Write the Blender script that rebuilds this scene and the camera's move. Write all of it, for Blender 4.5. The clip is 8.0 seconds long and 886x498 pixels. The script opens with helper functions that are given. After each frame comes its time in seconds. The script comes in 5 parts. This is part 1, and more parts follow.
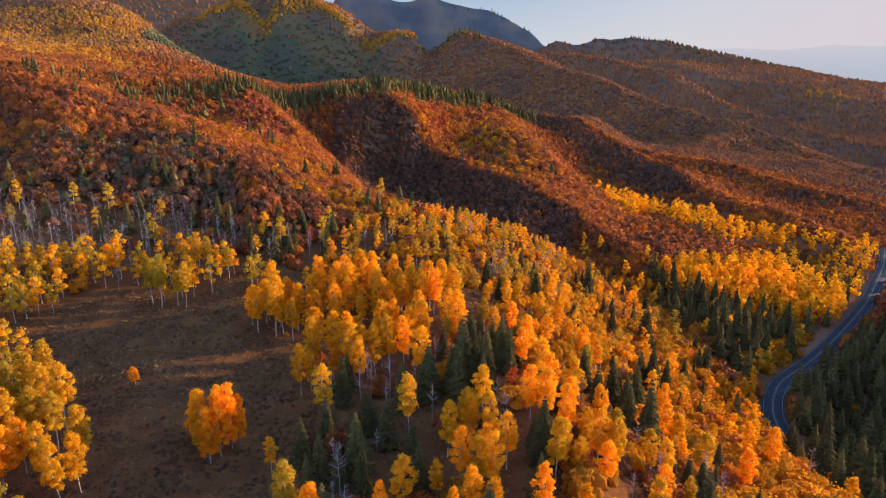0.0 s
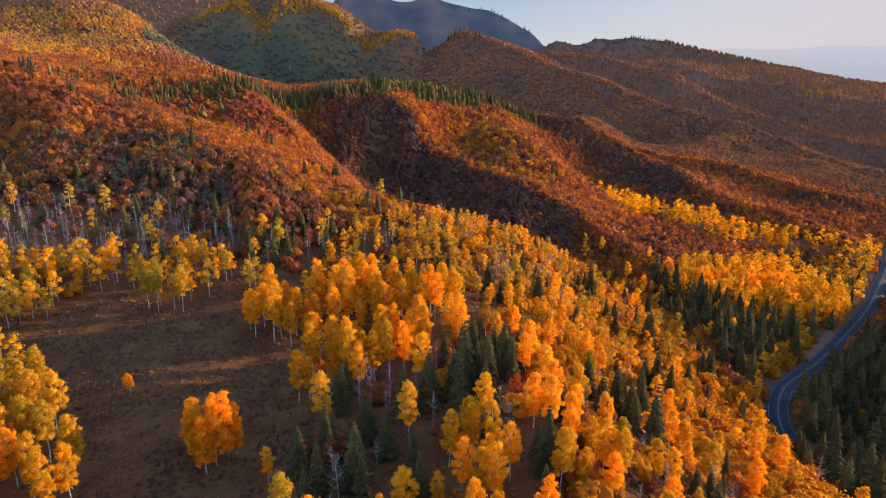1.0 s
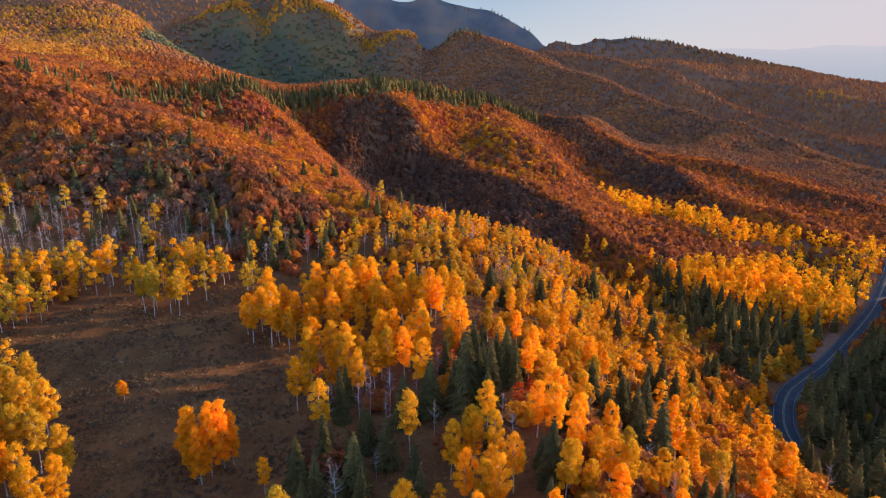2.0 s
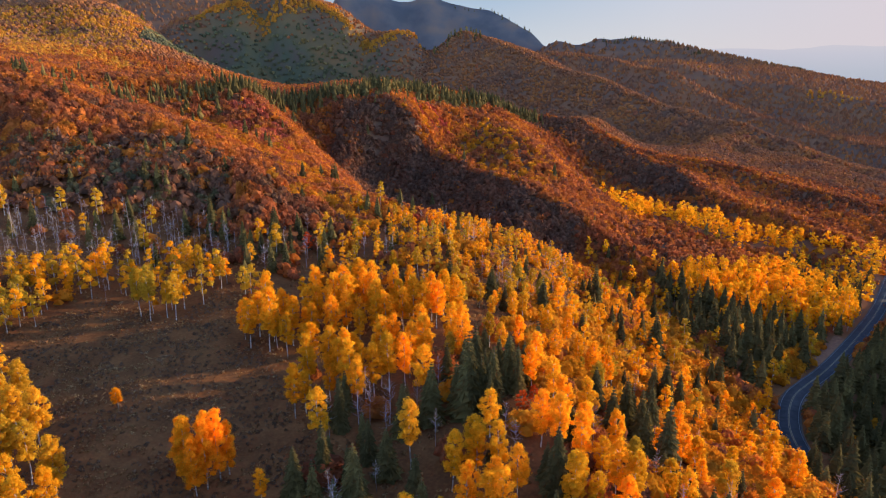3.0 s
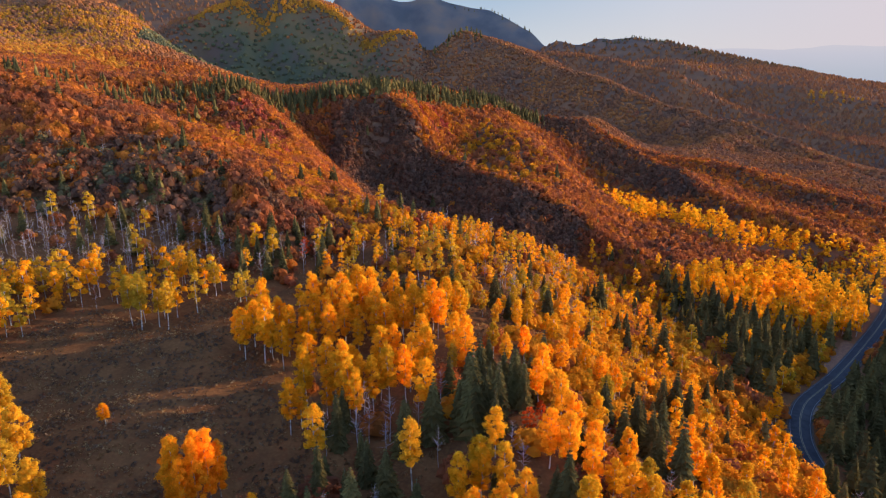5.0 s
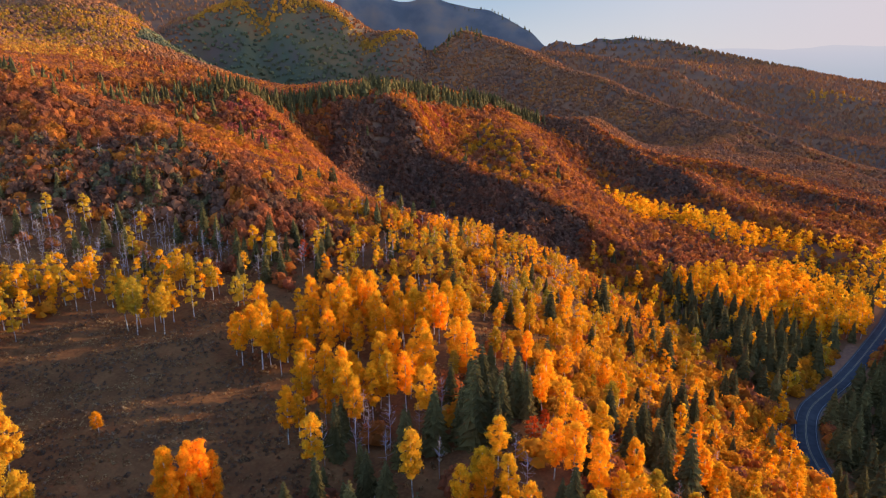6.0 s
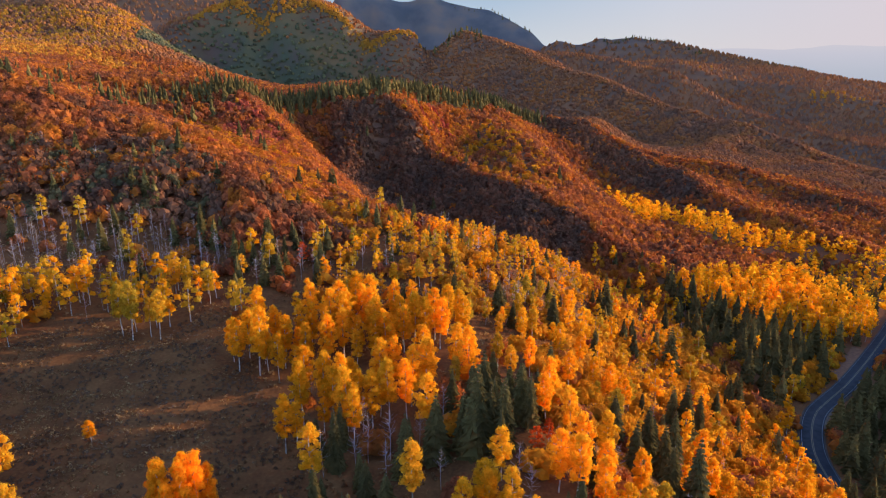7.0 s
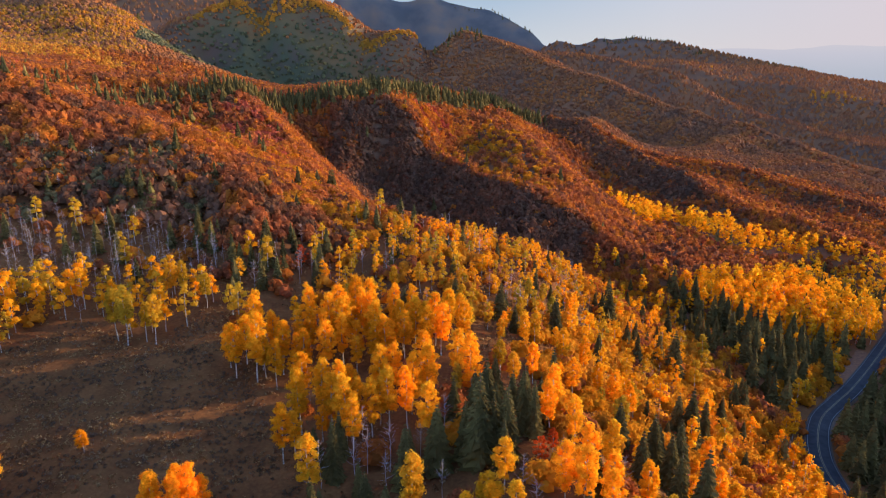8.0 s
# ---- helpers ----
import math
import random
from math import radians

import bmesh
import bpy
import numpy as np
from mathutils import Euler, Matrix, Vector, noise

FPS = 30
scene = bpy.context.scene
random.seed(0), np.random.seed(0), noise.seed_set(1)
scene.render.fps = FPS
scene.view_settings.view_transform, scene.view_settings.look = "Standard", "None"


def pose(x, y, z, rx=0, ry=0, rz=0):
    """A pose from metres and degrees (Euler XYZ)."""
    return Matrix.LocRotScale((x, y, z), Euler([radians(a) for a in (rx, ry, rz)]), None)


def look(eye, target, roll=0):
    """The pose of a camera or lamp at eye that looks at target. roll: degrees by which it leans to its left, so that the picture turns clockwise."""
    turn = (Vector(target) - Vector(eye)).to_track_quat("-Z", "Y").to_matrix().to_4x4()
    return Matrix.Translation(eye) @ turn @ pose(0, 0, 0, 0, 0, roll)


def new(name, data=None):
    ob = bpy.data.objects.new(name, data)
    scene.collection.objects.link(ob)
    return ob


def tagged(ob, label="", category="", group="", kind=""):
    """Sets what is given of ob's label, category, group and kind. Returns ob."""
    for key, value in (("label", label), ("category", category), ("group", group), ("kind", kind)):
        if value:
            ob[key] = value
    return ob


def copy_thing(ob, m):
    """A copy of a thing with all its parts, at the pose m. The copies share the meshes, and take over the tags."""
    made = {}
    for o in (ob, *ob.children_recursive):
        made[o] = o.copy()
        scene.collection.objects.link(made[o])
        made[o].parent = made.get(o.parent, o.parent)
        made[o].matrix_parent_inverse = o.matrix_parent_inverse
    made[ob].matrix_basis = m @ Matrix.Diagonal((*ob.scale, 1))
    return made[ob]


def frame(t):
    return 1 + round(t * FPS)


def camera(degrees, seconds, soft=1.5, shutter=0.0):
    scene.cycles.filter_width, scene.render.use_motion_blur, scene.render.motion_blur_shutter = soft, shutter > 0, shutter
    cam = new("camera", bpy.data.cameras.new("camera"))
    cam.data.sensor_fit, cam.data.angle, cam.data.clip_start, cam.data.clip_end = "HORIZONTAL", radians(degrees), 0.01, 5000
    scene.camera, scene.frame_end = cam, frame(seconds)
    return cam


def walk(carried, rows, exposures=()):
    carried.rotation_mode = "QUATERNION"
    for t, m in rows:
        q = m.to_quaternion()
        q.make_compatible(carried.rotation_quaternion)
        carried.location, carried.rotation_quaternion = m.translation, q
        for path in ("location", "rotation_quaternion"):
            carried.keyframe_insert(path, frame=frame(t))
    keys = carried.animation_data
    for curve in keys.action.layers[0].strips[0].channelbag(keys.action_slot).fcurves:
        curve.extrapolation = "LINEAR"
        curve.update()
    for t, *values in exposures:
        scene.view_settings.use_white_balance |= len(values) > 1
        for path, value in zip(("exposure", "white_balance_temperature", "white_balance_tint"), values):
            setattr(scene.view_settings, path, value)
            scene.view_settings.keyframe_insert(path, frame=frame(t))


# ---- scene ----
# The flight: level, straight ahead and a little to the left, with a fixed gaze.
cam = camera(67.0, 8.0, soft=1.1)
EYE = Vector((0.0, 0.0, 60.0))
SPEED = Vector((-0.211, 2.702, -0.021))
DIVE = -16.24
TIMES = (0.0, 0.5, 1.0, 1.5, 2.0, 2.5, 3.0, 3.5, 4.0, 4.5, 5.0, 5.5, 6.0, 6.5, 7.0, 7.5, 8.0)
walk(cam, [(t, pose(*(EYE + SPEED * t), 90 + DIVE, 0, 0)) for t in TIMES])

# ---- light: a low, warm evening sun ahead to the right, and a clear sky ----
SUN_AZIMUTH, SUN_HEIGHT = 69.0, 7.9   # degrees clockwise from straight ahead (+y), and above the horizon
scene.view_settings.exposure = 0.95
world = bpy.data.worlds.new("sky")
scene.world = world
world.use_nodes = True
sky_nodes = world.node_tree.nodes
sky = sky_nodes.new("ShaderNodeTexSky")
sky.sky_type, sky.sun_disc = "NISHITA", False
sky.sun_elevation, sky.sun_rotation = radians(SUN_HEIGHT), radians(SUN_AZIMUTH)
sky.altitude, sky.air_density, sky.dust_density, sky.ozone_density = 2500, 1.0, 0.6, 2.0
sky_nodes["Background"].inputs["Strength"].default_value = 0.345
evening = sky_nodes.new("ShaderNodeMix")
evening.data_type, evening.blend_type = "RGBA", "MULTIPLY"
evening.inputs["Factor"].default_value, evening.inputs["B"].default_value = 1.0, (1.01, 0.93, 1.05, 1)
world.node_tree.links.new(sky.outputs["Color"], evening.inputs["A"])
world.node_tree.links.new(evening.outputs["Result"], sky_nodes["Background"].inputs["Color"])
sun_lamp = bpy.data.lights.new("sun", "SUN")
sun_lamp.energy, sun_lamp.angle, sun_lamp.color = 4.5, radians(0.6), (1.0, 0.745, 0.43)
sun = new("sun", sun_lamp)
sun.matrix_basis = look((0, 0, 0), (-math.sin(radians(SUN_AZIMUTH)) * math.cos(radians(SUN_HEIGHT)),
                                    -math.cos(radians(SUN_AZIMUTH)) * math.cos(radians(SUN_HEIGHT)),
                                    -math.sin(radians(SUN_HEIGHT))))

# ---- landforms: crests, benches, gullies and valley floors, (x, y, height) in metres ----
LANDFORMS = {}
LANDFORMS["meadow"] = [(-63, 112, 1), (-55, 117, 2), (-32, 105, -1), (-63, 150, 2), (-86, 143, 2), (-60, 84, 0), (-31, 88, -2), (-46, 143, 2)]
LANDFORMS["bench"] = [(-100, 165, 6), (-56, 163, 4), (-48, 172, 5), (-96, 138, 3), (-86, 168, 5)]
LANDFORMS["hill_foot"] = [(-98, 180, 9), (-116, 195, 16), (-83, 200, 13), (-47, 195, 10), (-121, 178, 12), (-37, 195, 7)]
LANDFORMS["hill"] = [(-86, 210, 19), (-68, 214, 16), (-129, 219, 30), (-62, 219, 21), (-53, 222, 15), (-112, 228, 29), (-152, 249, 46), (-139, 258, 45), (-99, 254, 34), (-147, 224, 29)]
LANDFORMS["hill_crest"] = [(-175, 275, 55), (-168, 285, 51), (-158, 295, 46), (-141, 302, 41), (-116, 316, 34), (-100, 322, 32), (-81, 326, 30), (-69, 323, 24), (-56, 290, 16), (-41, 255, 11)]
LANDFORMS["spur_crest"] = [(-26, 245, 8), (-14, 243, 5), (7, 251, -5), (31, 258, -14), (51, 256, -23), (62, 252, -29)]
LANDFORMS["spur_top"] = [(-14, 116, 1), (-8, 131, 2), (14, 165, 0), (-4, 176, 4), (-20, 135, 1), (-19, 172, 4), (-2, 110, 1), (11, 105, 4), (19, 93, 3), (-15, 82, 0), (1, 78, 1), (-23, 110, 0)]
LANDFORMS["spur_flank"] = [(65, 238, -32), (81, 230, -37), (79, 188, -32), (79, 167, -35), (69, 132, -25), (67, 113, -19), (64, 98, -16), (25, 150, -3), (40, 195, -14), (47, 160, -18), (43, 125, -16), (39, 95, -9), (46, 185, -20)]
LANDFORMS["spur_edge"] = [(92, 188, -37), (88, 166, -35), (79, 138, -28), (73, 117, -23), (69, 101, -19)]
LANDFORMS["ravine"] = [(-44, 408, 12), (-40, 403, -2), (-25, 388, -9), (-10, 368, -16), (18, 340, -21), (34, 322, -23), (-59, 392, 4), (-55, 405, 15)]
LANDFORMS["road_line"] = [(87, 147, -36), (90, 155, -37), (92, 164, -38), (95, 172, -39), (101, 184, -40), (110, 196, -42), (120, 208, -44), (134, 221, -46), (158, 247, -48), (190, 283, -50), (219, 320, -52), (245, 355, -53), (275, 400, -57)]
LANDFORMS["valley"] = [(94, 198, -46), (96, 212, -38), (108, 304, -38), (155, 291, -46), (168, 367, -46), (110, 390, -32), (206, 347, -57), (107, 255, -45), (274, 420, -60), (142, 255, -52)]
LANDFORMS["east_bank"] = [(120, 178, -49), (142, 202, -50), (108, 145, -43), (165, 232, -51), (112, 100, -34)]
LANDFORMS["ridge_oak"] = [(-65, 425, 33), (-33, 428, 33), (-17, 420, 22), (-13, 415, 9), (2, 400, 2), (17, 380, -4), (45, 352, -8), (70, 337, -20), (88, 318, -31)]
LANDFORMS["ridge_lobe"] = [(-23, 440, 31), (6, 470, 22), (26, 480, 17), (44, 455, 10), (64, 430, 0), (73, 400, -10)]
LANDFORMS["lobe_gully"] = [(6, 445, 9), (30, 415, 2), (41, 385, -4)]
LANDFORMS["gully_b"] = [(67, 548, 5), (97, 538, -6), (112, 520, -20), (126, 500, -29), (146, 464, -35), (86, 470, -22), (105, 445, -32), (120, 428, -34)]
LANDFORMS["ridge_b"] = [(85, 580, 8), (111, 563, 7), (128, 553, -2), (143, 540, -11), (173, 502, -22), (173, 465, -28), (196, 425, -35), (217, 415, -38), (234, 385, -44)]
LANDFORMS["gully_c"] = [(170, 580, -32), (230, 568, -41), (254, 532, -49), (281, 505, -54), (309, 470, -60)]
LANDFORMS["ridge_c"] = [(183, 610, -25), (248, 592, -34), (275, 560, -41), (303, 530, -47), (351, 520, -57)]
LANDFORMS["orange_ridge"] = [(-450, 1290, 119), (-391, 1290, 143), (-351, 1290, 140), (-300, 1290, 146), (-249, 1320, 152), (-213, 1320, 142), (-175, 1300, 113), (-108, 1290, 89), (-47, 1300, 87)]
LANDFORMS["green_valley"] = [(-512, 1330, 114), (-538, 1300, 78), (-496, 1200, 45), (-361, 980, 25), (-252, 850, 17), (-159, 740, 18)]
LANDFORMS["ridge_d"] = [(-47, 1300, 87), (32, 1330, 99), (77, 1290, 87), (133, 1230, 67), (200, 1150, 33), (259, 1080, 14), (307, 1030, -9), (358, 980, -21), (395, 930, -30), (444, 870, -48), (475, 830, -63), (500, 790, -72)]
LANDFORMS["spur_d"] = [(356, 970, -23), (361, 900, -43), (371, 840, -57)]
LANDFORMS["spur_d_low"] = [(324, 935, -30), (329, 870, -53)]
LANDFORMS["flank_d_east"] = [(335, 860, -42), (380, 840, -51), (410, 800, -58), (448, 770, -66), (379, 890, -42), (307, 840, -51)]
LANDFORMS["basin_c"] = [(185, 850, -20), (217, 760, -41), (275, 710, -43), (330, 700, -52), (384, 690, -59), (438, 690, -66)]
LANDFORMS["ridge_e"] = [(247, 1750, 61), (393, 1650, 47), (506, 1580, 24), (552, 1520, -7), (606, 1460, -45), (643, 1430, -59), (702, 1380, -74), (780, 1310, -99), (836, 1280, -106)]
LANDFORMS["shoulder_f"] = [(715, 2050, 22), (823, 2000, -11), (899, 1950, -20), (955, 1900, -27), (1053, 1850, -42), (1159, 1800, -65)]
LANDFORMS["back_left"] = [(-1652, 2350, 178), (-1385, 2380, 205), (-1209, 2400, 188), (-945, 2450, 176), (-751, 2600, 222), (-1805, 2600, 307), (-1425, 2650, 302), (-1028, 2700, 306), (-650, 2900, 293), (-1946, 3000, 443), (-1289, 3100, 444), (-734, 3300, 422)]
LANDFORMS["green_slope"] = [(-487, 1276, 102), (-447, 1268, 118), (-504, 1247, 93), (-416, 1265, 111), (-491, 1236, 77), (-374, 1261, 112), (-468, 1225, 70), (-343, 1284, 110), (-436, 1248, 68), (-316, 1281, 96), (-428, 1238, 45), (-278, 1261, 67), (-399, 1214, 13), (-211, 1251, 42), (-341, 1200, -16), (-159, 1257, 36), (-299, 1203, -27)]
LANDFORMS["flank_d"] = [(-43, 1301, 65), (-155, 1258, 15), (3, 1261, 53), (-100, 1222, 7), (59, 1201, 33), (-44, 1162, -13), (125, 1121, 0), (32, 1085, -42), (194, 1055, -16), (119, 1026, -49), (251, 1008, -34), (195, 987, -59), (311, 962, -42), (265, 944, -63), (353, 914, -49), (411, 857, -62), (447, 819, -76), (477, 781, -82)]
LANDFORMS["flank_e"] = [(154, 1714, 19), (309, 1618, 9), (216, 1582, -33), (422, 1548, -14), (329, 1512, -56), (468, 1488, -45), (384, 1455, -82), (531, 1431, -79), (457, 1403, -112), (568, 1401, -93), (503, 1376, -122), (637, 1355, -103), (724, 1288, -124), (790, 1262, -127)]
LANDFORMS["flank_f"] = [(622, 2014, -14), (721, 1961, -50), (618, 1921, -90), (797, 1911, -59), (694, 1871, -99), (852, 1861, -66), (750, 1821, -106), (960, 1814, -78), (867, 1778, -114), (1066, 1764, -101)]
LANDFORMS["hill_f_foot"] = [(428, 3446, 46), (619, 3439, 55), (788, 3439, 66), (667, 3392, 11), (926, 3339, 48), (805, 3292, -7), (1071, 3157, 9)]
LANDFORMS["mountain_foot"] = [(-626, 3910, 259), (-309, 3910, 253), (-543, 3821, 148), (-182, 3910, 212), (-416, 3821, 107), (25, 3910, 194), (-190, 3828, 97), (175, 3828, 156), (7, 3764, 80), (327, 3743, 104), (497, 3661, 68)]
LANDFORMS["mountain_back"] = [(-851, 4100, 298), (-568, 4200, 258), (-393, 4300, 254), (-76, 4300, 248), (51, 4300, 207), (258, 4300, 189), (362, 4200, 130), (476, 4100, 61), (600, 4000, 4)]
LANDFORMS["orange_back"] = [(-371, 1460, 93), (-331, 1460, 90), (-280, 1460, 96), (-229, 1490, 102), (-193, 1490, 92), (-155, 1470, 63)]
LANDFORMS["ridge_d_back"] = [(122, 1440, 59), (167, 1400, 47), (223, 1340, 27), (290, 1260, -7), (349, 1190, -26), (397, 1140, -49)]
LANDFORMS["ridge_f_back"] = [(628, 3760, 29), (838, 3760, 46), (1007, 3760, 57), (1145, 3660, 39)]
LANDFORMS["near_basin"] = [(-164, 520, 31), (-198, 480, 40), (-207, 400, 50)]
LANDFORMS["ridge_f"] = [(568, 3500, 109), (778, 3500, 126), (947, 3500, 137), (1085, 3400, 119), (1183, 3200, 59), (1308, 3000, 23), (1505, 2900, -9), (1562, 2700, -47), (1673, 2600, -54)]
LANDFORMS["conifer_bench"] = [(-101, 430, 32), (-81, 440, 32), (-60, 442, 33), (-124, 330, 40), (-107, 337, 38), (-93, 342, 37), (-38, 445, 36), (-2, 485, 26), (40, 525, 19)]
LANDFORMS["left_ridge"] = [(-626, 1000, 108), (-545, 1000, 114), (-497, 1000, 115), (-403, 950, 98)]
LANDFORMS["left_slope"] = [(-351, 600, 64), (-303, 620, 60), (-412, 750, 79), (-324, 740, 72)]
LANDFORMS["mountain"] = [(-851, 3800, 408), (-568, 3900, 368), (-393, 4000, 364), (-76, 4000, 358), (51, 4000, 317), (258, 4000, 299), (362, 3900, 240), (476, 3800, 171), (600, 3700, 114)]
LANDFORMS["ravine_bed"] = [(-66, 392, 1), (-48, 340, -2), (-30, 312, -11), (-10, 300, -20), (10, 292, -30), (34, 290, -37), (57, 280, -44)]
LANDFORMS["plain"] = [(1500, 4300, -230), (2300, 4000, -300), (2600, 3200, -280), (2300, 2300, -160), (1300, 1700, -120), (1000, 1100, -110), (760, 760, -90), (560, 520, -80)]
# Out of view to the right; added to shade the road and east wood.
LANDFORMS["unseen_east_hill"] = [(165, 90, -22), (198, 170, -23), (222, 232, -25), (240, 268, -32), (170, 150, -37), (160, 190, -43), (190, 235, -43), (262, 315, -50), (240, 300, -53)]
LANDFORMS["near_ground"] = [(-110, 60, 1), (-60, 50, 0), (0, 40, 1), (50, 50, -6), (90, 60, -24), (-130, 110, 4), (0, -20, 2), (-60, -20, 2), (60, -20, -6), (-140, 160, 10), (-190, 200, 26)]


def lattice(ix, iy, seed):
    """Repeatable random numbers, 0 to 1, on whole-number places."""
    h = (ix * 374761393 + iy * 668265263 + seed * 2147483647) & 0xFFFFFFFF
    h = ((h ^ (h >> 13)) * 1274126177) & 0xFFFFFFFF
    return ((h ^ (h >> 16)) & 0xFFFFFF) / 16777216.0


def wave(x, y, seed=0):
    """Smooth noise, -1 to 1, with a wavelength of about two units."""
    fx, fy = np.floor(x), np.floor(y)
    ix, iy = fx.astype(np.int64), fy.astype(np.int64)
    u, v = x - fx, y - fy
    u, v = u * u * (3 - 2 * u), v * v * (3 - 2 * v)
    a = lattice(ix, iy, seed) * (1 - u) + lattice(ix + 1, iy, seed) * u
    b = lattice(ix, iy + 1, seed) * (1 - u) + lattice(ix + 1, iy + 1, seed) * u
    return 2 * (a * (1 - v) + b * v) - 1


PIVOT_Y = -100.0   # the land is laid out in bearing and log of distance round a point behind the start


def bearing(x, y):
    return np.arctan2(x, y - PIVOT_Y), np.log(np.maximum(np.hypot(x, y - PIVOT_Y), 120.0))


def bend(ax, ay, bx, by):
    d = (ax[:, None] - bx[None]) ** 2 + 0.36 * (ay[:, None] - by[None]) ** 2
    return 0.5 * d * np.log(d + 1e-12)


# sharp crests: (landform, first and last point of it, height, half width) in metres
CRESTS = [
    ("hill_crest", 4, 10, 4.0, 9.0), ("orange_ridge", 0, 9, 14.0, 45.0),
    ("ridge_oak", 1, 9, 9.0, 13.0), ("ridge_lobe", 0, 3, 6.0, 12.0), ("ridge_b", 0, 9, 11.0, 18.0), ("ridge_c", 0, 5, 10.0, 18.0),
    ("ridge_d", 0, 12, 20.0, 42.0), ("spur_d", 0, 3, 10.0, 20.0), ("spur_d_low", 0, 2, 8.0, 18.0), ("ridge_e", 0, 9, 30.0, 62.0), ("shoulder_f", 0, 6, 36.0, 85.0),
]


def near_line(x, y, line):
    """How far places lie from a line on the plan."""
    gap = np.full(len(x), 1e9)
    for a, b in zip(np.array(line, float)[:-1, :2], np.array(line, float)[1:, :2]):
        d = b - a
        t = np.clip(((x - a[0]) * d[0] + (y - a[1]) * d[1]) / (d @ d), 0, 1)
        gap = np.minimum(gap, np.hypot(x - a[0] - t * d[0], y - a[1] - t * d[1]))
    return gap


def crest_rise(x, y):
    """What the sharp crests add to the height at places x, y."""
    out = np.zeros(len(x))
    for name, first, last, tall, half in CRESTS:
        gap = near_line(x, y, LANDFORMS[name][first:last])
        out += tall * np.exp(-np.sqrt(gap ** 2 + (0.15 * half) ** 2) / half)
    return out


def lay_land():
    pts = np.array([q for line in LANDFORMS.values() for q in line], float)
    a, r = bearing(pts[:, 0], pts[:, 1])
    n = len(pts)
    slope = (pts[:, 2] - crest_rise(pts[:, 0], pts[:, 1]) - 60.0) / np.exp(r)
    full = np.zeros((n + 3, n + 3))
    full[:n, :n] = bend(a, r, a, r) + np.eye(n) * 0.00003
    full[:n, n:] = np.stack([np.ones(n), a, r], 1)
    full[n:, :n] = full[:n, n:].T
    return a, r, np.linalg.solve(full, np.append(slope, [0, 0, 0]))


LAND_A, LAND_R, LAND_W = lay_land()


def smooth_land(a, r):
    out = np.empty(len(a))
    for i in range(0, len(a), 20000):
        s = slice(i, i + 20000)
        out[s] = bend(a[s], r[s], LAND_A, LAND_R) @ LAND_W[:-3] + LAND_W[-3] + LAND_W[-2] * a[s] + LAND_W[-1] * r[s]
    return 60.0 + out * np.exp(r)


# ---- the road through the valley: its middle line ----
ROAD = [(87,147,-36.5),(89.5,155,-37.2),(92,164,-38.2),(95,172,-39),(101,183.5,-40.3),(109.5,196,-42.5),(120.5,207.5,-44.3),(134,221,-46),(158,247,-48.2),(190,283,-50),(219,320,-51.5),(245,355,-53),(275,400,-57)]


def curve_through(points, step=2.0):
    p = np.array([points[0]] + list(points) + [points[-1]], float)
    out = []
    for i in range(1, len(p) - 2):
        n = max(2, int(np.linalg.norm(p[i + 1] - p[i]) / step))
        for t in np.linspace(0, 1, n, endpoint=False):
            out.append(0.5 * (2 * p[i] + (p[i + 1] - p[i - 1]) * t + (2 * p[i - 1] - 5 * p[i] + 4 * p[i + 1] - p[i + 2]) * t * t
                              + (3 * p[i] - p[i - 1] - 3 * p[i + 1] + p[i + 2]) * t ** 3))
    return np.array(out + [p[-2]])


ROAD_LINE = curve_through(ROAD)
way = np.gradient(ROAD_LINE[:, :2], axis=0)
way /= np.linalg.norm(way, axis=1)[:, None]
ROAD_SIDE = np.stack([way[:, 1], -way[:, 0], np.zeros(len(way))], 1)


def land(x, y):
    """The height of the ground at places x, y (arrays)."""
    x, y = np.atleast_1d(np.asarray(x, float)), np.atleast_1d(np.asarray(y, float))
    a, r = bearing(x, y)
    edge = radians(46)
    z = smooth_land(np.clip(a, -edge, edge), r)
    behind = np.abs(a) > radians(80)
    if behind.any():
        side = np.clip((np.abs(a[behind]) - radians(80)) / radians(100), 0, 1)
        other = smooth_land(np.clip(-a[behind], -edge, edge), r[behind])
        z[behind] = z[behind] * (1 - side / 2) + other * side / 2
    z += crest_rise(x, y)
    far = np.clip((np.exp(r) - 280.0) / 900.0, 0, 1)
    z += far * (2.4 * wave(x / 60, y / 60, 1) + 1.0 * wave(x / 23, y / 23, 2)) * np.clip(np.exp(r) / 1500, 0.25, 1)
    z += (0.15 + 0.35 * far) * wave(x / 9, y / 9, 3) + 0.1 * wave(x / 3.1, y / 3.1, 4)
    s = np.where((x > 50) & (x < 300) & (y > 95) & (y < 425))[0]
    if len(s):
        gap, level = np.full(len(s), 1e9), np.zeros(len(s))
        for q in ROAD_LINE:
            d = np.hypot(x[s] - q[0], y[s] - q[1])
            level = np.where(d < gap, q[2], level)
            gap = np.minimum(gap, d)
        cut = np.clip((gap - 5.0) / 9.0, 0, 1)
        cut = cut * cut * (3 - 2 * cut)
        z[s] = z[s] * cut + (level - 0.1) * (1 - cut)
    return z

# ---- materials ----
def node_material(name):
    m = bpy.data.materials.new(name)
    m.use_nodes = True
    nt = m.node_tree
    return m, nt, nt.nodes["Principled BSDF"]


def put(nt, kind, **values):
    n = nt.nodes.new(kind)
    for k, v in values.items():
        n.inputs[k.replace("_", " ")].default_value = v
    return n


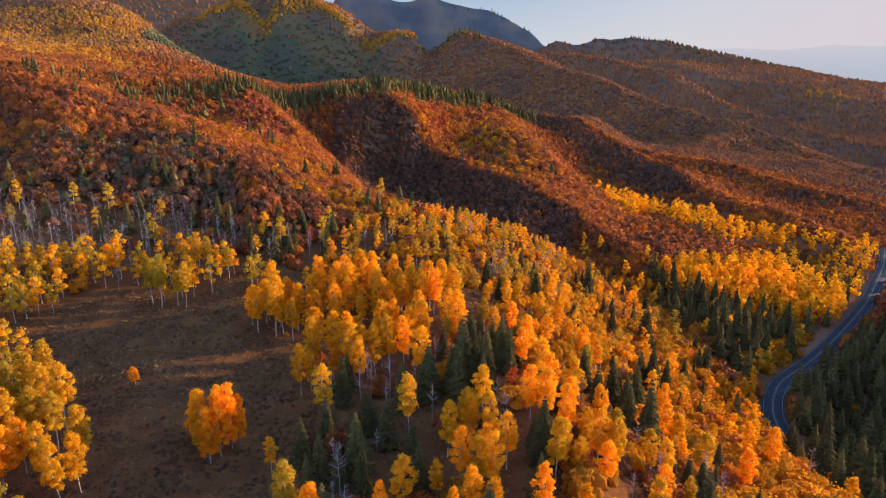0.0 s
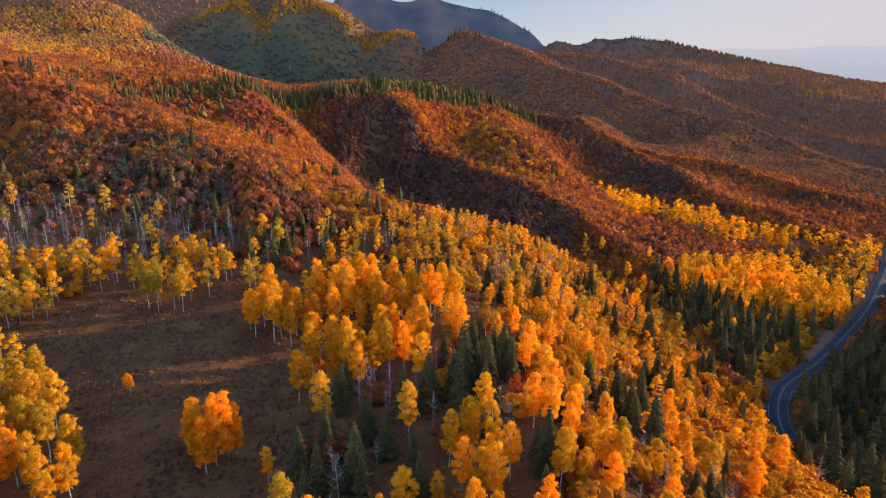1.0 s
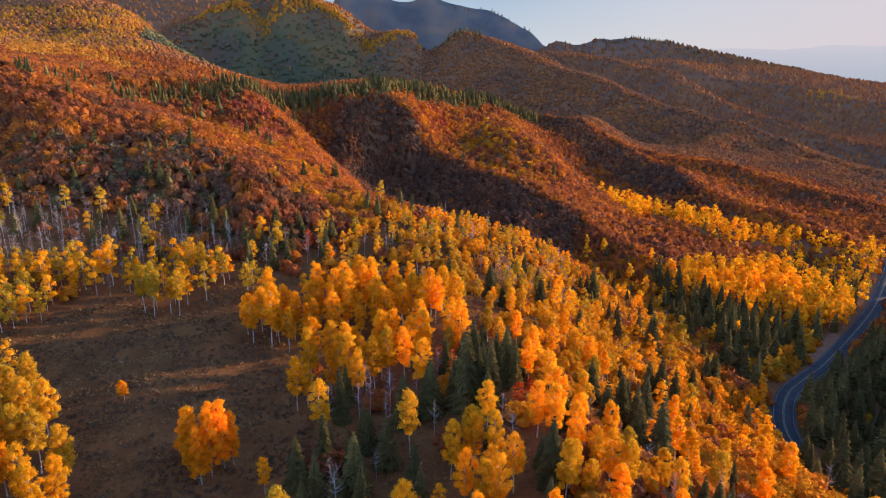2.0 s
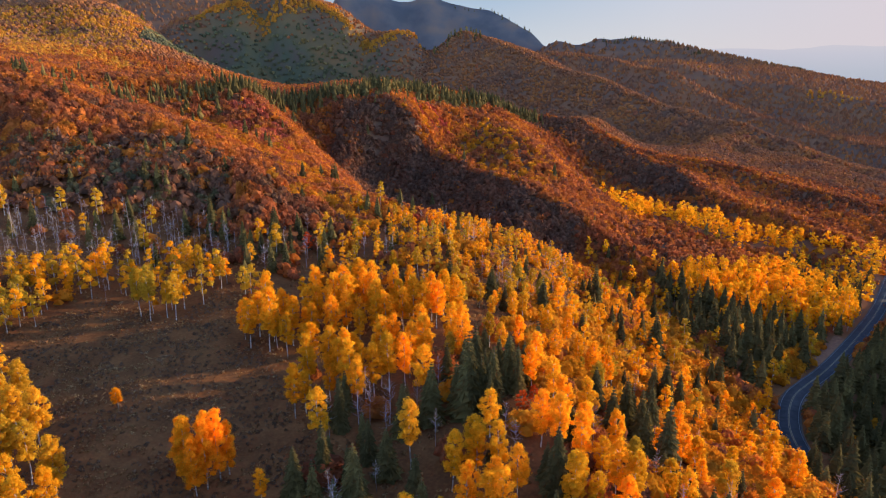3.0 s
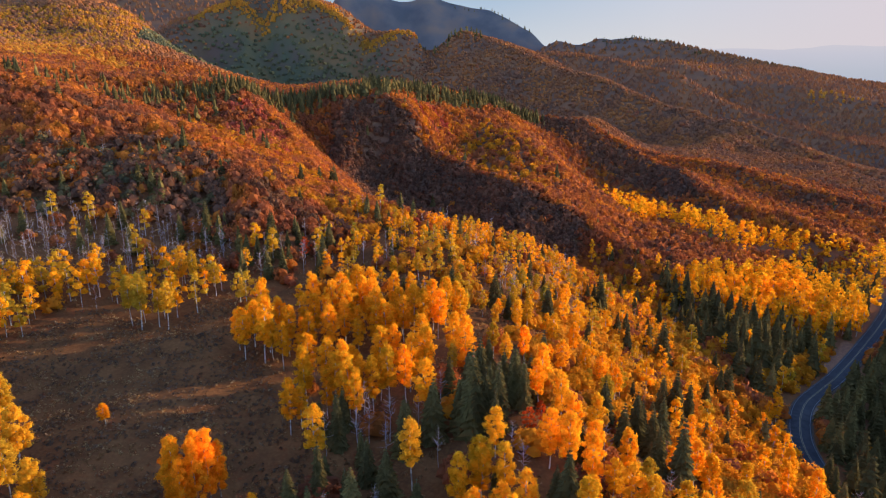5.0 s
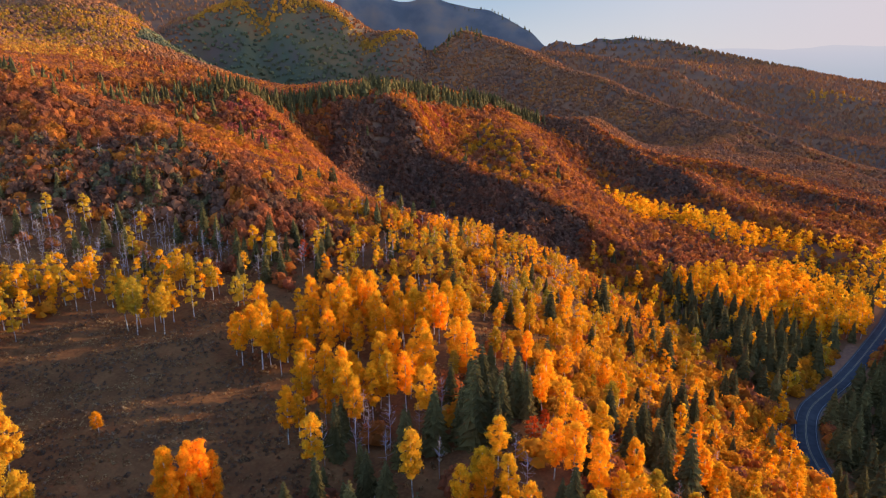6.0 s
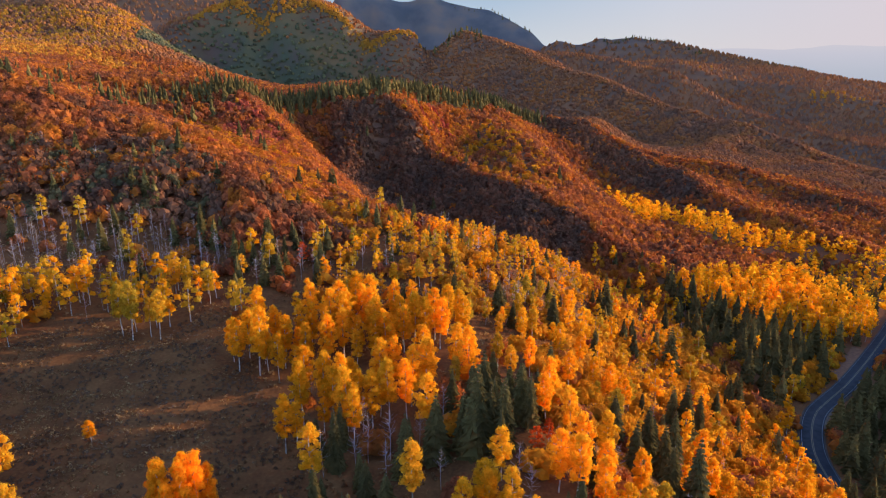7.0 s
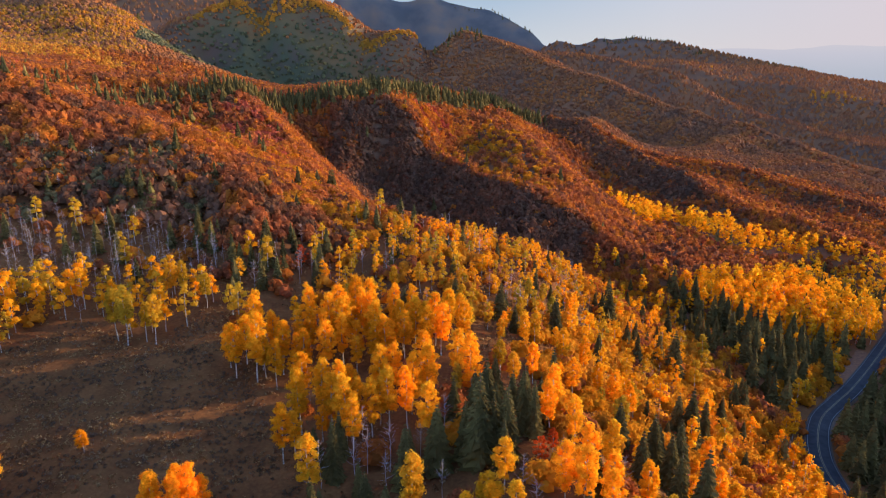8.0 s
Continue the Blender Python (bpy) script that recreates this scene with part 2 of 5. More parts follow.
def ramp(nt, source, stops):
    n = nt.nodes.new("ShaderNodeValToRGB")
    n.color_ramp.interpolation = "LINEAR"
    while len(n.color_ramp.elements) < len(stops):
        n.color_ramp.elements.new(0.5)
    for e, (at, c) in zip(n.color_ramp.elements, stops):
        e.position, e.color = at, (*c, 1)
    nt.links.new(source, n.inputs["Fac"])
    return n.outputs["Color"]


def mixed(nt, fac, a, b, blend="MIX"):
    n = nt.nodes.new("ShaderNodeMix")
    n.data_type, n.blend_type = "RGBA", blend
    for sock, v in ((n.inputs["Factor"], fac), (n.inputs["A"], a), (n.inputs["B"], b)):
        if isinstance(v, (int, float)):
            sock.default_value = v
        elif isinstance(v, tuple):
            sock.default_value = (*v, 1)
        else:
            nt.links.new(v, sock)
    return n.outputs["Result"]


def math_node(nt, op, a, b):
    n = nt.nodes.new("ShaderNodeMath")
    n.operation = op
    for sock, v in zip(n.inputs, (a, b)):
        if isinstance(v, (int, float)):
            sock.default_value = v
        else:
            nt.links.new(v, sock)
    return n.outputs[0]


def place(nt):
    return nt.nodes.new("ShaderNodeNewGeometry")


def noise_at(nt, geo, scale, detail=3.0):
    n = put(nt, "ShaderNodeTexNoise", Scale=scale, Detail=detail)
    nt.links.new(geo.outputs["Position"], n.inputs["Vector"])
    return n.outputs["Fac"]


def leaves(name, stops, cell, drift=0.5, through_light=0.45, speckle=0.2, single=False):
    """Foliage: colour from plant to plant (cells), from stand to stand (slow noise) and from leaf to leaf; light shines through."""
    m, nt, bsdf = node_material(name)
    geo = place(nt)
    cells = put(nt, "ShaderNodeTexVoronoi", Scale=1.0 / cell)
    flat = nt.nodes.new("ShaderNodeVectorMath")
    flat.operation = "MULTIPLY"
    flat.inputs[1].default_value = (1, 1, 0.25)
    nt.links.new(geo.outputs["Position"], flat.inputs[0])
    nt.links.new(flat.outputs[0], cells.inputs["Vector"])
    split = nt.nodes.new("ShaderNodeSeparateColor")
    nt.links.new(cells.outputs["Color"], split.inputs["Color"])
    pick, tone = split.outputs["Red"], split.outputs["Green"]
    if single:
        info = nt.nodes.new("ShaderNodeObjectInfo")
        pick = info.outputs["Random"]
        tone = math_node(nt, "FRACT", math_node(nt, "MULTIPLY", pick, 7.31), 0.0)
    slow = noise_at(nt, geo, 0.022, 2.0)
    slow = math_node(nt, "MULTIPLY_ADD", math_node(nt, "SUBTRACT", slow, 0.5), 3.2)
    slow.node.inputs[2].default_value = 0.5
    both = math_node(nt, "ADD", math_node(nt, "MULTIPLY", pick, 1 - drift), math_node(nt, "MULTIPLY", slow, drift))
    colour = ramp(nt, both, stops)
    value = math_node(nt, "ADD", math_node(nt, "MULTIPLY", geo.outputs["Random Per Island"], speckle * 2), 1 - speckle)
    value = math_node(nt, "MULTIPLY", value, math_node(nt, "ADD", math_node(nt, "MULTIPLY", tone, 0.3), 0.85))
    grey = nt.nodes.new("ShaderNodeCombineColor")
    for s in grey.inputs[:3]:
        nt.links.new(value, s)
    colour = mixed(nt, 1.0, colour, grey.outputs[0], "MULTIPLY")
    nt.links.new(colour, bsdf.inputs["Base Color"])
    bsdf.inputs["Roughness"].default_value = 0.65
    bsdf.inputs["Specular IOR Level"].default_value = 0.0
    glow = nt.nodes.new("ShaderNodeBsdfTranslucent")
    nt.links.new(colour, glow.inputs["Color"])
    mix = put(nt, "ShaderNodeMixShader", Fac=through_light)
    nt.links.new(bsdf.outputs[0], mix.inputs[1])
    nt.links.new(glow.outputs[0], mix.inputs[2])
    nt.links.new(mix.outputs[0], nt.nodes["Material Output"].inputs["Surface"])
    return m


ASPEN_TONES = [(0.05, (0.76, 0.415, 0.024)), (0.3, (0.84, 0.435, 0.022)), (0.6, (0.91, 0.425, 0.018)), (0.85, (0.91, 0.392, 0.016)), (1.0, (0.88, 0.36, 0.015))]
PALE_TONES = [(0.05, (0.40, 0.285, 0.04)), (0.4, (0.58, 0.345, 0.03)), (0.75, (0.71, 0.37, 0.025)), (1.0, (0.79, 0.37, 0.02))]
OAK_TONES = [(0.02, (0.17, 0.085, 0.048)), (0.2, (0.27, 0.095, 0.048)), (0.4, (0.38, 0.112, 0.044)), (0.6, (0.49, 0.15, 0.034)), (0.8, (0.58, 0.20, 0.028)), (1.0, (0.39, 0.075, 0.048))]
AMBER_TONES = [(0.02, (0.45, 0.205, 0.030)), (0.3, (0.58, 0.24, 0.024)), (0.65, (0.69, 0.285, 0.018)), (0.88, (0.61, 0.195, 0.020)), (1.0, (0.46, 0.12, 0.028))]
ASPEN_LEAF = leaves("aspen_leaf", ASPEN_TONES, 4.2, 0.4, 0.62, single=True)
ASPEN_WOOD_LEAF = leaves("aspen_wood_leaf", ASPEN_TONES, 4.2, 0.4, 0.62)
PALE_ASPEN_LEAF = leaves("pale_aspen_leaf", PALE_TONES, 4.2, 0.25, 0.58, single=True)
PALE_WOOD_LEAF = leaves("pale_wood_leaf", PALE_TONES, 4.2, 0.25, 0.58)
GOLD_LEAF = leaves("gold_leaf", [(0.05, (0.70, 0.42, 0.028)), (0.35, (0.92, 0.49, 0.022)), (0.7, (0.95, 0.48, 0.02)), (0.97, (0.93, 0.40, 0.018))], 5.0, 0.45, 0.62)
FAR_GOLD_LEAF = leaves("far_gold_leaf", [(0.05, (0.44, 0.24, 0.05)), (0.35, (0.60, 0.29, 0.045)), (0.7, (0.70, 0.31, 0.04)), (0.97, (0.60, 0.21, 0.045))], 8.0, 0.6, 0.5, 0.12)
CLUMP_LEAF = leaves("clump_aspen_leaf", [(0.1, (0.93, 0.45, 0.022)), (0.9, (0.93, 0.38, 0.018))], 4.2, 0.3, 0.66, single=True)
RED_LEAF = leaves("red_leaf", [(0.1, (0.62, 0.09, 0.02)), (0.9, (0.72, 0.15, 0.02))], 4.0, 0.3, 0.55)
OAK_LEAF = leaves("oak_leaf", OAK_TONES, 4.0, 0.5, 0.5, single=True)
OAK_WOOD_LEAF = leaves("oak_wood_leaf", OAK_TONES, 4.5, 0.4, 0.5)
# Scrub past 720 m: tones made paler and bluer in place of haze.
FAR_HAZED_SCRUB = leaves("far_hazed_scrub_leaf", [(0.02, (0.25, 0.125, 0.076)), (0.3, (0.32, 0.138, 0.072)), (0.55, (0.40, 0.155, 0.064)), (0.8, (0.48, 0.18, 0.054)), (1.0, (0.37, 0.125, 0.066))], 6.0, 0.6, 0.4, 0.1)
RED_SCRUB_LEAF = leaves("red_scrub_leaf", [(0.1, (0.34, 0.075, 0.055)), (0.5, (0.46, 0.11, 0.06)), (0.9, (0.56, 0.19, 0.05))], 4.5, 0.4, 0.5)
# Brown scrub of shaded slopes, its leaf colour darkened in place of shade.
SHADE_DULLED_LEAF = leaves("shade_dulled_scrub_leaf", [(0.1, (0.12, 0.064, 0.042)), (0.5, (0.17, 0.078, 0.045)), (0.9, (0.25, 0.095, 0.046))], 4.0, 0.4, 0.25)
AMBER_LEAF = leaves("amber_leaf", AMBER_TONES, 4.0, 0.3, 0.55, single=True)
AMBER_WOOD_LEAF = leaves("amber_wood_leaf", AMBER_TONES, 4.0, 0.3, 0.55)
FIR_NEEDLE = leaves("fir_needle", [(0.1, (0.098, 0.075, 0.029)), (0.6, (0.15, 0.109, 0.037)), (0.95, (0.225, 0.157, 0.05))], 4.0, 0.3, 0.25)
# Green woods of the far basin, leaf colour lifted to imitate haze.
FAR_HAZED_GREEN = leaves("far_hazed_green_leaf", [(0.1, (0.10, 0.098, 0.056)), (0.6, (0.14, 0.128, 0.06)), (0.95, (0.27, 0.17, 0.06))], 7.0, 0.5, 0.2, 0.2)
# Olive-brown plants, toned darker to carry the shade of the hill foot.
OLIVE_LEAF = leaves("olive_scrub_leaf", [(0.1, (0.10, 0.085, 0.045)), (0.6, (0.17, 0.125, 0.055)), (0.95, (0.26, 0.16, 0.06))], 4.0, 0.4, 0.4)
SAGE_LEAF = leaves("sage_leaf", [(0.1, (0.098, 0.062, 0.040)), (0.6, (0.165, 0.10, 0.062)), (0.95, (0.28, 0.165, 0.09))], 1.5, 0.3, 0.25)
GRASS_BLADE = leaves("grass_blade", [(0.1, (0.20, 0.10, 0.045)), (0.6, (0.32, 0.17, 0.07)), (0.95, (0.46, 0.29, 0.13))], 1.0, 0.4, 0.4)


def bark(name, light, dark, band):
    m, nt, bsdf = node_material(name)
    geo = place(nt)
    stretch = nt.nodes.new("ShaderNodeVectorMath")
    stretch.operation = "MULTIPLY"
    stretch.inputs[1].default_value = (1, 1, band)
    nt.links.new(geo.outputs["Position"], stretch.inputs[0])
    n = put(nt, "ShaderNodeTexNoise", Scale=1.6, Detail=4.0)
    nt.links.new(stretch.outputs[0], n.inputs["Vector"])
    nt.links.new(ramp(nt, n.outputs["Fac"], [(0.36, dark), (0.52, light), (0.8, light)]), bsdf.inputs["Base Color"])
    bsdf.inputs["Roughness"].default_value = 0.85
    return m


ASPEN_BARK = bark("aspen_bark", (0.52, 0.45, 0.37), (0.12, 0.10, 0.08), 2.5)
GREY_TWIG = bark("grey_twig", (0.40, 0.31, 0.30), (0.24, 0.18, 0.175), 1.0)
DARK_BARK = bark("dark_bark", (0.11, 0.08, 0.06), (0.04, 0.03, 0.025), 0.6)


def ground_material():
    """Dry grass, brown earth and litter; russet undergrowth where the land carries scrub far off."""
    m, nt, bsdf = node_material("autumn_ground")
    geo = place(nt)
    grain = noise_at(nt, geo, 1.7, 6.0)
    patch = noise_at(nt, geo, 0.16, 4.0)
    broad = noise_at(nt, geo, 0.02, 3.0)
    grass = ramp(nt, patch, [(0.3, (0.128, 0.047, 0.019)), (0.48, (0.20, 0.074, 0.027)), (0.6, (0.265, 0.105, 0.037)), (0.75, (0.155, 0.058, 0.023))])
    litter = ramp(nt, grain, [(0.3, (0.078, 0.037, 0.018)), (0.55, (0.155, 0.071, 0.028)), (0.75, (0.26, 0.125, 0.046))])
    scrub = ramp(nt, broad, [(0.35, (0.165, 0.094, 0.063)), (0.5, (0.215, 0.106, 0.06)), (0.65, (0.27, 0.12, 0.057))])
    near = mixed(nt, 0.45, grass, litter)
    span = nt.nodes.new("ShaderNodeVectorMath")
    span.operation = "LENGTH"
    nt.links.new(geo.outputs["Position"], span.inputs[0])
    away = nt.nodes.new("ShaderNodeMapRange")
    away.inputs["From Min"].default_value, away.inputs["From Max"].default_value = 170.0, 420.0
    nt.links.new(span.outputs["Value"], away.inputs["Value"])
    # Farthest slopes: grey-blue tone, with the haze put into the ground colour.
    bare = ramp(nt, noise_at(nt, geo, 0.006, 5.0), [(0.35, (0.11, 0.105, 0.105)), (0.5, (0.16, 0.135, 0.125)), (0.65, (0.23, 0.155, 0.115))])
    # Round area of green basin ground, its colour lightened for haze.
    basin = nt.nodes.new("ShaderNodeVectorMath")
    basin.operation = "DISTANCE"
    basin.inputs[1].default_value = (-290.0, 1080.0, 60.0)
    nt.links.new(geo.outputs["Position"], basin.inputs[0])
    basin_cover = nt.nodes.new("ShaderNodeMapRange")
    basin_cover.inputs["From Min"].default_value, basin_cover.inputs["From Max"].default_value = 400.0, 220.0
    nt.links.new(math_node(nt, "ADD", basin.outputs["Value"], math_node(nt, "MULTIPLY", noise_at(nt, geo, 0.008, 3.0), 120.0)), basin_cover.inputs["Value"])
    green = ramp(nt, noise_at(nt, geo, 0.014, 4.0), [(0.36, (0.115, 0.085, 0.066)), (0.48, (0.085, 0.094, 0.056)), (0.58, (0.115, 0.105, 0.052)), (0.66, (0.19, 0.115, 0.05))])
    scrub = mixed(nt, basin_cover.outputs[0], scrub, green)
    remote = nt.nodes.new("ShaderNodeMapRange")
    remote.inputs["From Min"].default_value, remote.inputs["From Max"].default_value = 3450.0, 3800.0
    nt.links.new(span.outputs["Value"], remote.inputs["Value"])
    nt.links.new(mixed(nt, remote.outputs[0], mixed(nt, away.outputs[0], near, scrub), bare), bsdf.inputs["Base Color"])
    bsdf.inputs["Roughness"].default_value = 0.95
    bsdf.inputs["Specular IOR Level"].default_value = 0.0
    bump = put(nt, "ShaderNodeBump", Strength=0.5, Distance=0.25)
    nt.links.new(grain, bump.inputs["Height"])
    nt.links.new(bump.outputs[0], bsdf.inputs["Normal"])
    return m


GROUND = ground_material()


def asphalt_material():
    m, nt, bsdf = node_material("asphalt")
    geo = place(nt)
    c = ramp(nt, noise_at(nt, geo, 0.5, 5.0), [(0.3, (0.018, 0.020, 0.026)), (0.7, (0.036, 0.038, 0.045))])
    nt.links.new(c, bsdf.inputs["Base Color"])
    bsdf.inputs["Roughness"].default_value = 0.9
    bsdf.inputs["Specular IOR Level"].default_value = 0.2
    return m


ASPHALT = asphalt_material()


def worn_paint(name, colour):
    m, nt, bsdf = node_material(name)
    c = ramp(nt, noise_at(nt, place(nt), 3.0, 5.0), [(0.3, tuple(v * 0.6 for v in colour)), (0.6, colour)])
    nt.links.new(c, bsdf.inputs["Base Color"])
    bsdf.inputs["Roughness"].default_value = 0.7
    return m


WHITE_LINE = worn_paint("white_road_paint", (0.13, 0.13, 0.135))
YELLOW_LINE = worn_paint("yellow_road_paint", (0.17, 0.12, 0.05))


def gravel_material():
    m, nt, bsdf = node_material("roadside_earth")
    c = ramp(nt, noise_at(nt, place(nt), 0.8, 6.0), [(0.3, (0.06, 0.036, 0.022)), (0.7, (0.13, 0.075, 0.042))])
    nt.links.new(c, bsdf.inputs["Base Color"])
    bsdf.inputs["Roughness"].default_value = 0.95
    return m


GRAVEL = gravel_material()


# ---- meshes from arrays of four-sided faces ----
def quad_mesh(name, verts, faces, materials, slots=None, smooth=False):
    """A mesh of faces that all have three, or all have four, corners."""
    me = bpy.data.meshes.new(name)
    verts, faces = np.asarray(verts, np.float32), np.asarray(faces, np.int32)
    n, k = faces.shape
    me.vertices.add(len(verts))
    me.vertices.foreach_set("co", verts.ravel())
    me.loops.add(n * k)
    me.loops.foreach_set("vertex_index", faces.ravel())
    me.polygons.add(n)
    me.polygons.foreach_set("loop_start", np.arange(0, n * k, k, dtype=np.int32))
    me.polygons.foreach_set("loop_total", np.full(n, k, np.int32))
    for mat in materials:
        me.materials.append(mat)
    if slots is not None:
        me.polygons.foreach_set("material_index", np.asarray(slots, np.int32))
    me.update(calc_edges=True)
    me.polygons.foreach_set("use_smooth", np.full(n, smooth, bool))
    return me


def three_sided(faces):
    faces = np.asarray(faces)
    return faces if faces.shape[1] == 3 else np.concatenate([faces[:, [0, 1, 2]], faces[:, [0, 2, 3]]])


def join(pieces):
    """One (verts, faces) from several."""
    base, vs, qs = 0, [], []
    sides = {np.asarray(q).shape[1] for _, q in pieces}
    for v, q in pieces:
        vs.append(v)
        qs.append((np.asarray(q) if len(sides) == 1 else three_sided(q)) + base)
        base += len(v)
    return np.concatenate(vs), np.concatenate(qs)


def leaf_quads(rng, centres, out, size):
    """A small bent-free leaf spray at each centre, facing roughly along out."""
    n = len(centres)
    facing = out + rng.normal(0, 0.32, (n, 3))
    facing /= np.linalg.norm(facing, axis=1)[:, None] + 1e-9
    side = np.cross(facing, rng.normal(0, 1, (n, 3)))
    side /= np.linalg.norm(side, axis=1)[:, None] + 1e-9
    up = np.cross(facing, side)
    w = (size * rng.uniform(0.6, 1.25, n))[:, None]
    h = w * rng.uniform(0.7, 1.2, n)[:, None]
    corners = np.stack([centres - side * w * 0.62 - up * h * 0.4, centres + side * w * 0.62 - up * h * 0.4, centres + up * h * 0.75 + side * w * 0.2], 1)
    return corners.reshape(-1, 3), np.arange(3 * n).reshape(n, 3)


def stem(points, radii, sides=5):
    """A tapered round stem along points."""
    points = np.asarray(points, float)
    verts, quads = [], []
    for i, (q, r) in enumerate(zip(points, radii)):
        t = points[min(i + 1, len(points) - 1)] - points[max(i - 1, 0)]
        t /= np.linalg.norm(t) + 1e-9
        a = np.cross(t, (0.31, 0.95, 0.05))
        a /= np.linalg.norm(a)
        b = np.cross(t, a)
        for k in range(sides):
            w = 2 * math.pi * k / sides
            verts.append(q + r * (math.cos(w) * a + math.sin(w) * b))
        if i:
            o = (i - 1) * sides
            quads += [(o + k, o + (k + 1) % sides, o + sides + (k + 1) % sides, o + sides + k) for k in range(sides)]
    return np.array(verts), np.array(quads)


def lobed_leaves(rng, centres, radii, count, size, flat=1.0):
    """Leaf sprays over the outer skin of several overlapping lobes."""
    share = rng.choice(len(centres), count, p=radii ** 2 / (radii ** 2).sum())
    d = rng.normal(0, 1, (count, 3))
    d /= np.linalg.norm(d, axis=1)[:, None]
    d[:, 2] = np.where(d[:, 2] < -0.3, -d[:, 2] * 0.6, d[:, 2])
    at = centres[share] + d * (radii[share] * rng.uniform(0.7, 1.18, count))[:, None] * np.array([1, 1, flat])
    return leaf_quads(rng, at, d, size)


def lobe(rng, c, r, sides=5):
    """A rounded knob of foliage: an uneven cap over two rings."""
    turn = rng.uniform(0, 2 * math.pi)
    w = turn + 2 * math.pi * (np.arange(sides) + rng.uniform(-0.2, 0.2, sides)) / sides
    a, b = rng.uniform(0.68, 0.95, sides) * r, rng.uniform(0.85, 1.15, sides) * r
    v = np.concatenate([[(0, 0, r * rng.uniform(0.85, 1.1))], np.stack([np.cos(w) * a, np.sin(w) * a, rng.uniform(0.42, 0.72, sides) * r], 1),
                        np.stack([np.cos(w + 0.5) * b, np.sin(w + 0.5) * b, rng.uniform(-0.5, -0.1, sides) * r], 1)]) + np.asarray(c)
    k = np.arange(sides)
    n = (k + 1) % sides
    o = np.zeros(sides, int)
    return v, np.concatenate([np.stack([o, 1 + k, 1 + n], 1), np.stack([1 + k, 1 + sides + k, 1 + n], 1), np.stack([1 + n, 1 + sides + k, 1 + sides + n], 1)])


def lobed_body(seed, radius, lobes, tall=1.0, sides=5):
    """The dense inside of a shrub: knobs heaped round a higher one."""
    rng = np.random.default_rng(seed)
    out = [lobe(rng, (rng.normal(0, 0.1) * radius, rng.normal(0, 0.1) * radius, 0.72 * radius * tall), 0.58 * radius, sides)]
    for k in range(lobes - 1):
        w = 2 * math.pi * (k + rng.uniform(-0.3, 0.3)) / (lobes - 1)
        d = radius * rng.uniform(0.45, 0.72)
        out.append(lobe(rng, (math.cos(w) * d, math.sin(w) * d, radius * tall * rng.uniform(0.3, 0.62)), radius * rng.uniform(0.34, 0.5), sides))
    return join(out)


# Trees are made one metre-true at about their usual height, then scaled.
def aspen_arrays(seed, height, count, size, low=0.36, girth=0.17, lobes=30, sides=5):
    rng = np.random.default_rng(seed)
    lean = rng.normal(0, 0.02, 2)
    line = [(lean[0] * z + 0.12 * math.sin(z * 0.5 + seed), lean[1] * z + 0.12 * math.cos(z * 0.4 + seed), z) for z in np.linspace(-0.4, height * 0.93, 7)]
    trunk = [stem(line, np.linspace(0.14, 0.03, 7), 5)]
    f = (np.arange(lobes) + rng.uniform(0, 1, lobes)) / lobes
    z = height * (low + (0.93 - low) * f ** 0.85)
    width = height * girth * np.sin(np.pi * (0.16 + 0.74 * f)) ** 0.75
    turn = rng.uniform(0, 0.8, lobes) + np.arange(lobes) * 2.4
    reach = width * rng.uniform(0.4, 0.85, lobes) * (1 + 0.25 * np.sin(turn * 2 + seed)) * (1 - 0.55 * f ** 4)
    centres = np.stack([np.cos(turn) * reach + lean[0] * z, np.sin(turn) * reach + lean[1] * z, z], 1)
    radii = rng.uniform(0.052, 0.088, lobes) * height * (1 - 0.25 * f) * math.sqrt(26 / lobes)
    for c in centres[1::3]:
        root = np.array([lean[0] * c[2], lean[1] * c[2], c[2] - 0.9])
        trunk.append(stem([root, (root + c) / 2 + (0, 0, 0.05), c], (0.06, 0.04, 0.02), 3))
    body = join([lobe(rng, c, 0.74 * r, sides) for c, r in zip(centres, radii)])
    return join(trunk), join([body, lobed_leaves(rng, centres, radii, count, size, 1.17)])


def bare_arrays(seed, height, twigs):
    rng = np.random.default_rng(seed)
    line = [(0.1 * math.sin(z * 0.6 + seed), 0.1 * math.cos(z * 0.5), z) for z in np.linspace(-0.4, height, 6)]
    out = [stem(line, np.linspace(0.062, 0.012, 6), 4)]
    for i in range(twigs):
        z = height * rng.uniform(0.38, 0.95)
        w, reach = rng.uniform(0, 2 * math.pi), height * rng.uniform(0.12, 0.26) * (1.25 - z / height)
        tip = np.array([math.cos(w) * reach, math.sin(w) * reach, z + reach * rng.uniform(0.35, 1.0)])
        mid = tip * (0.5, 0.5, 0.5) + np.array((0, 0, z * 0.5)) - (0, 0, 0.1)
        out.append(stem([(0, 0, z), mid, tip], (0.026, 0.020, 0.012), 3))
    return join(out)


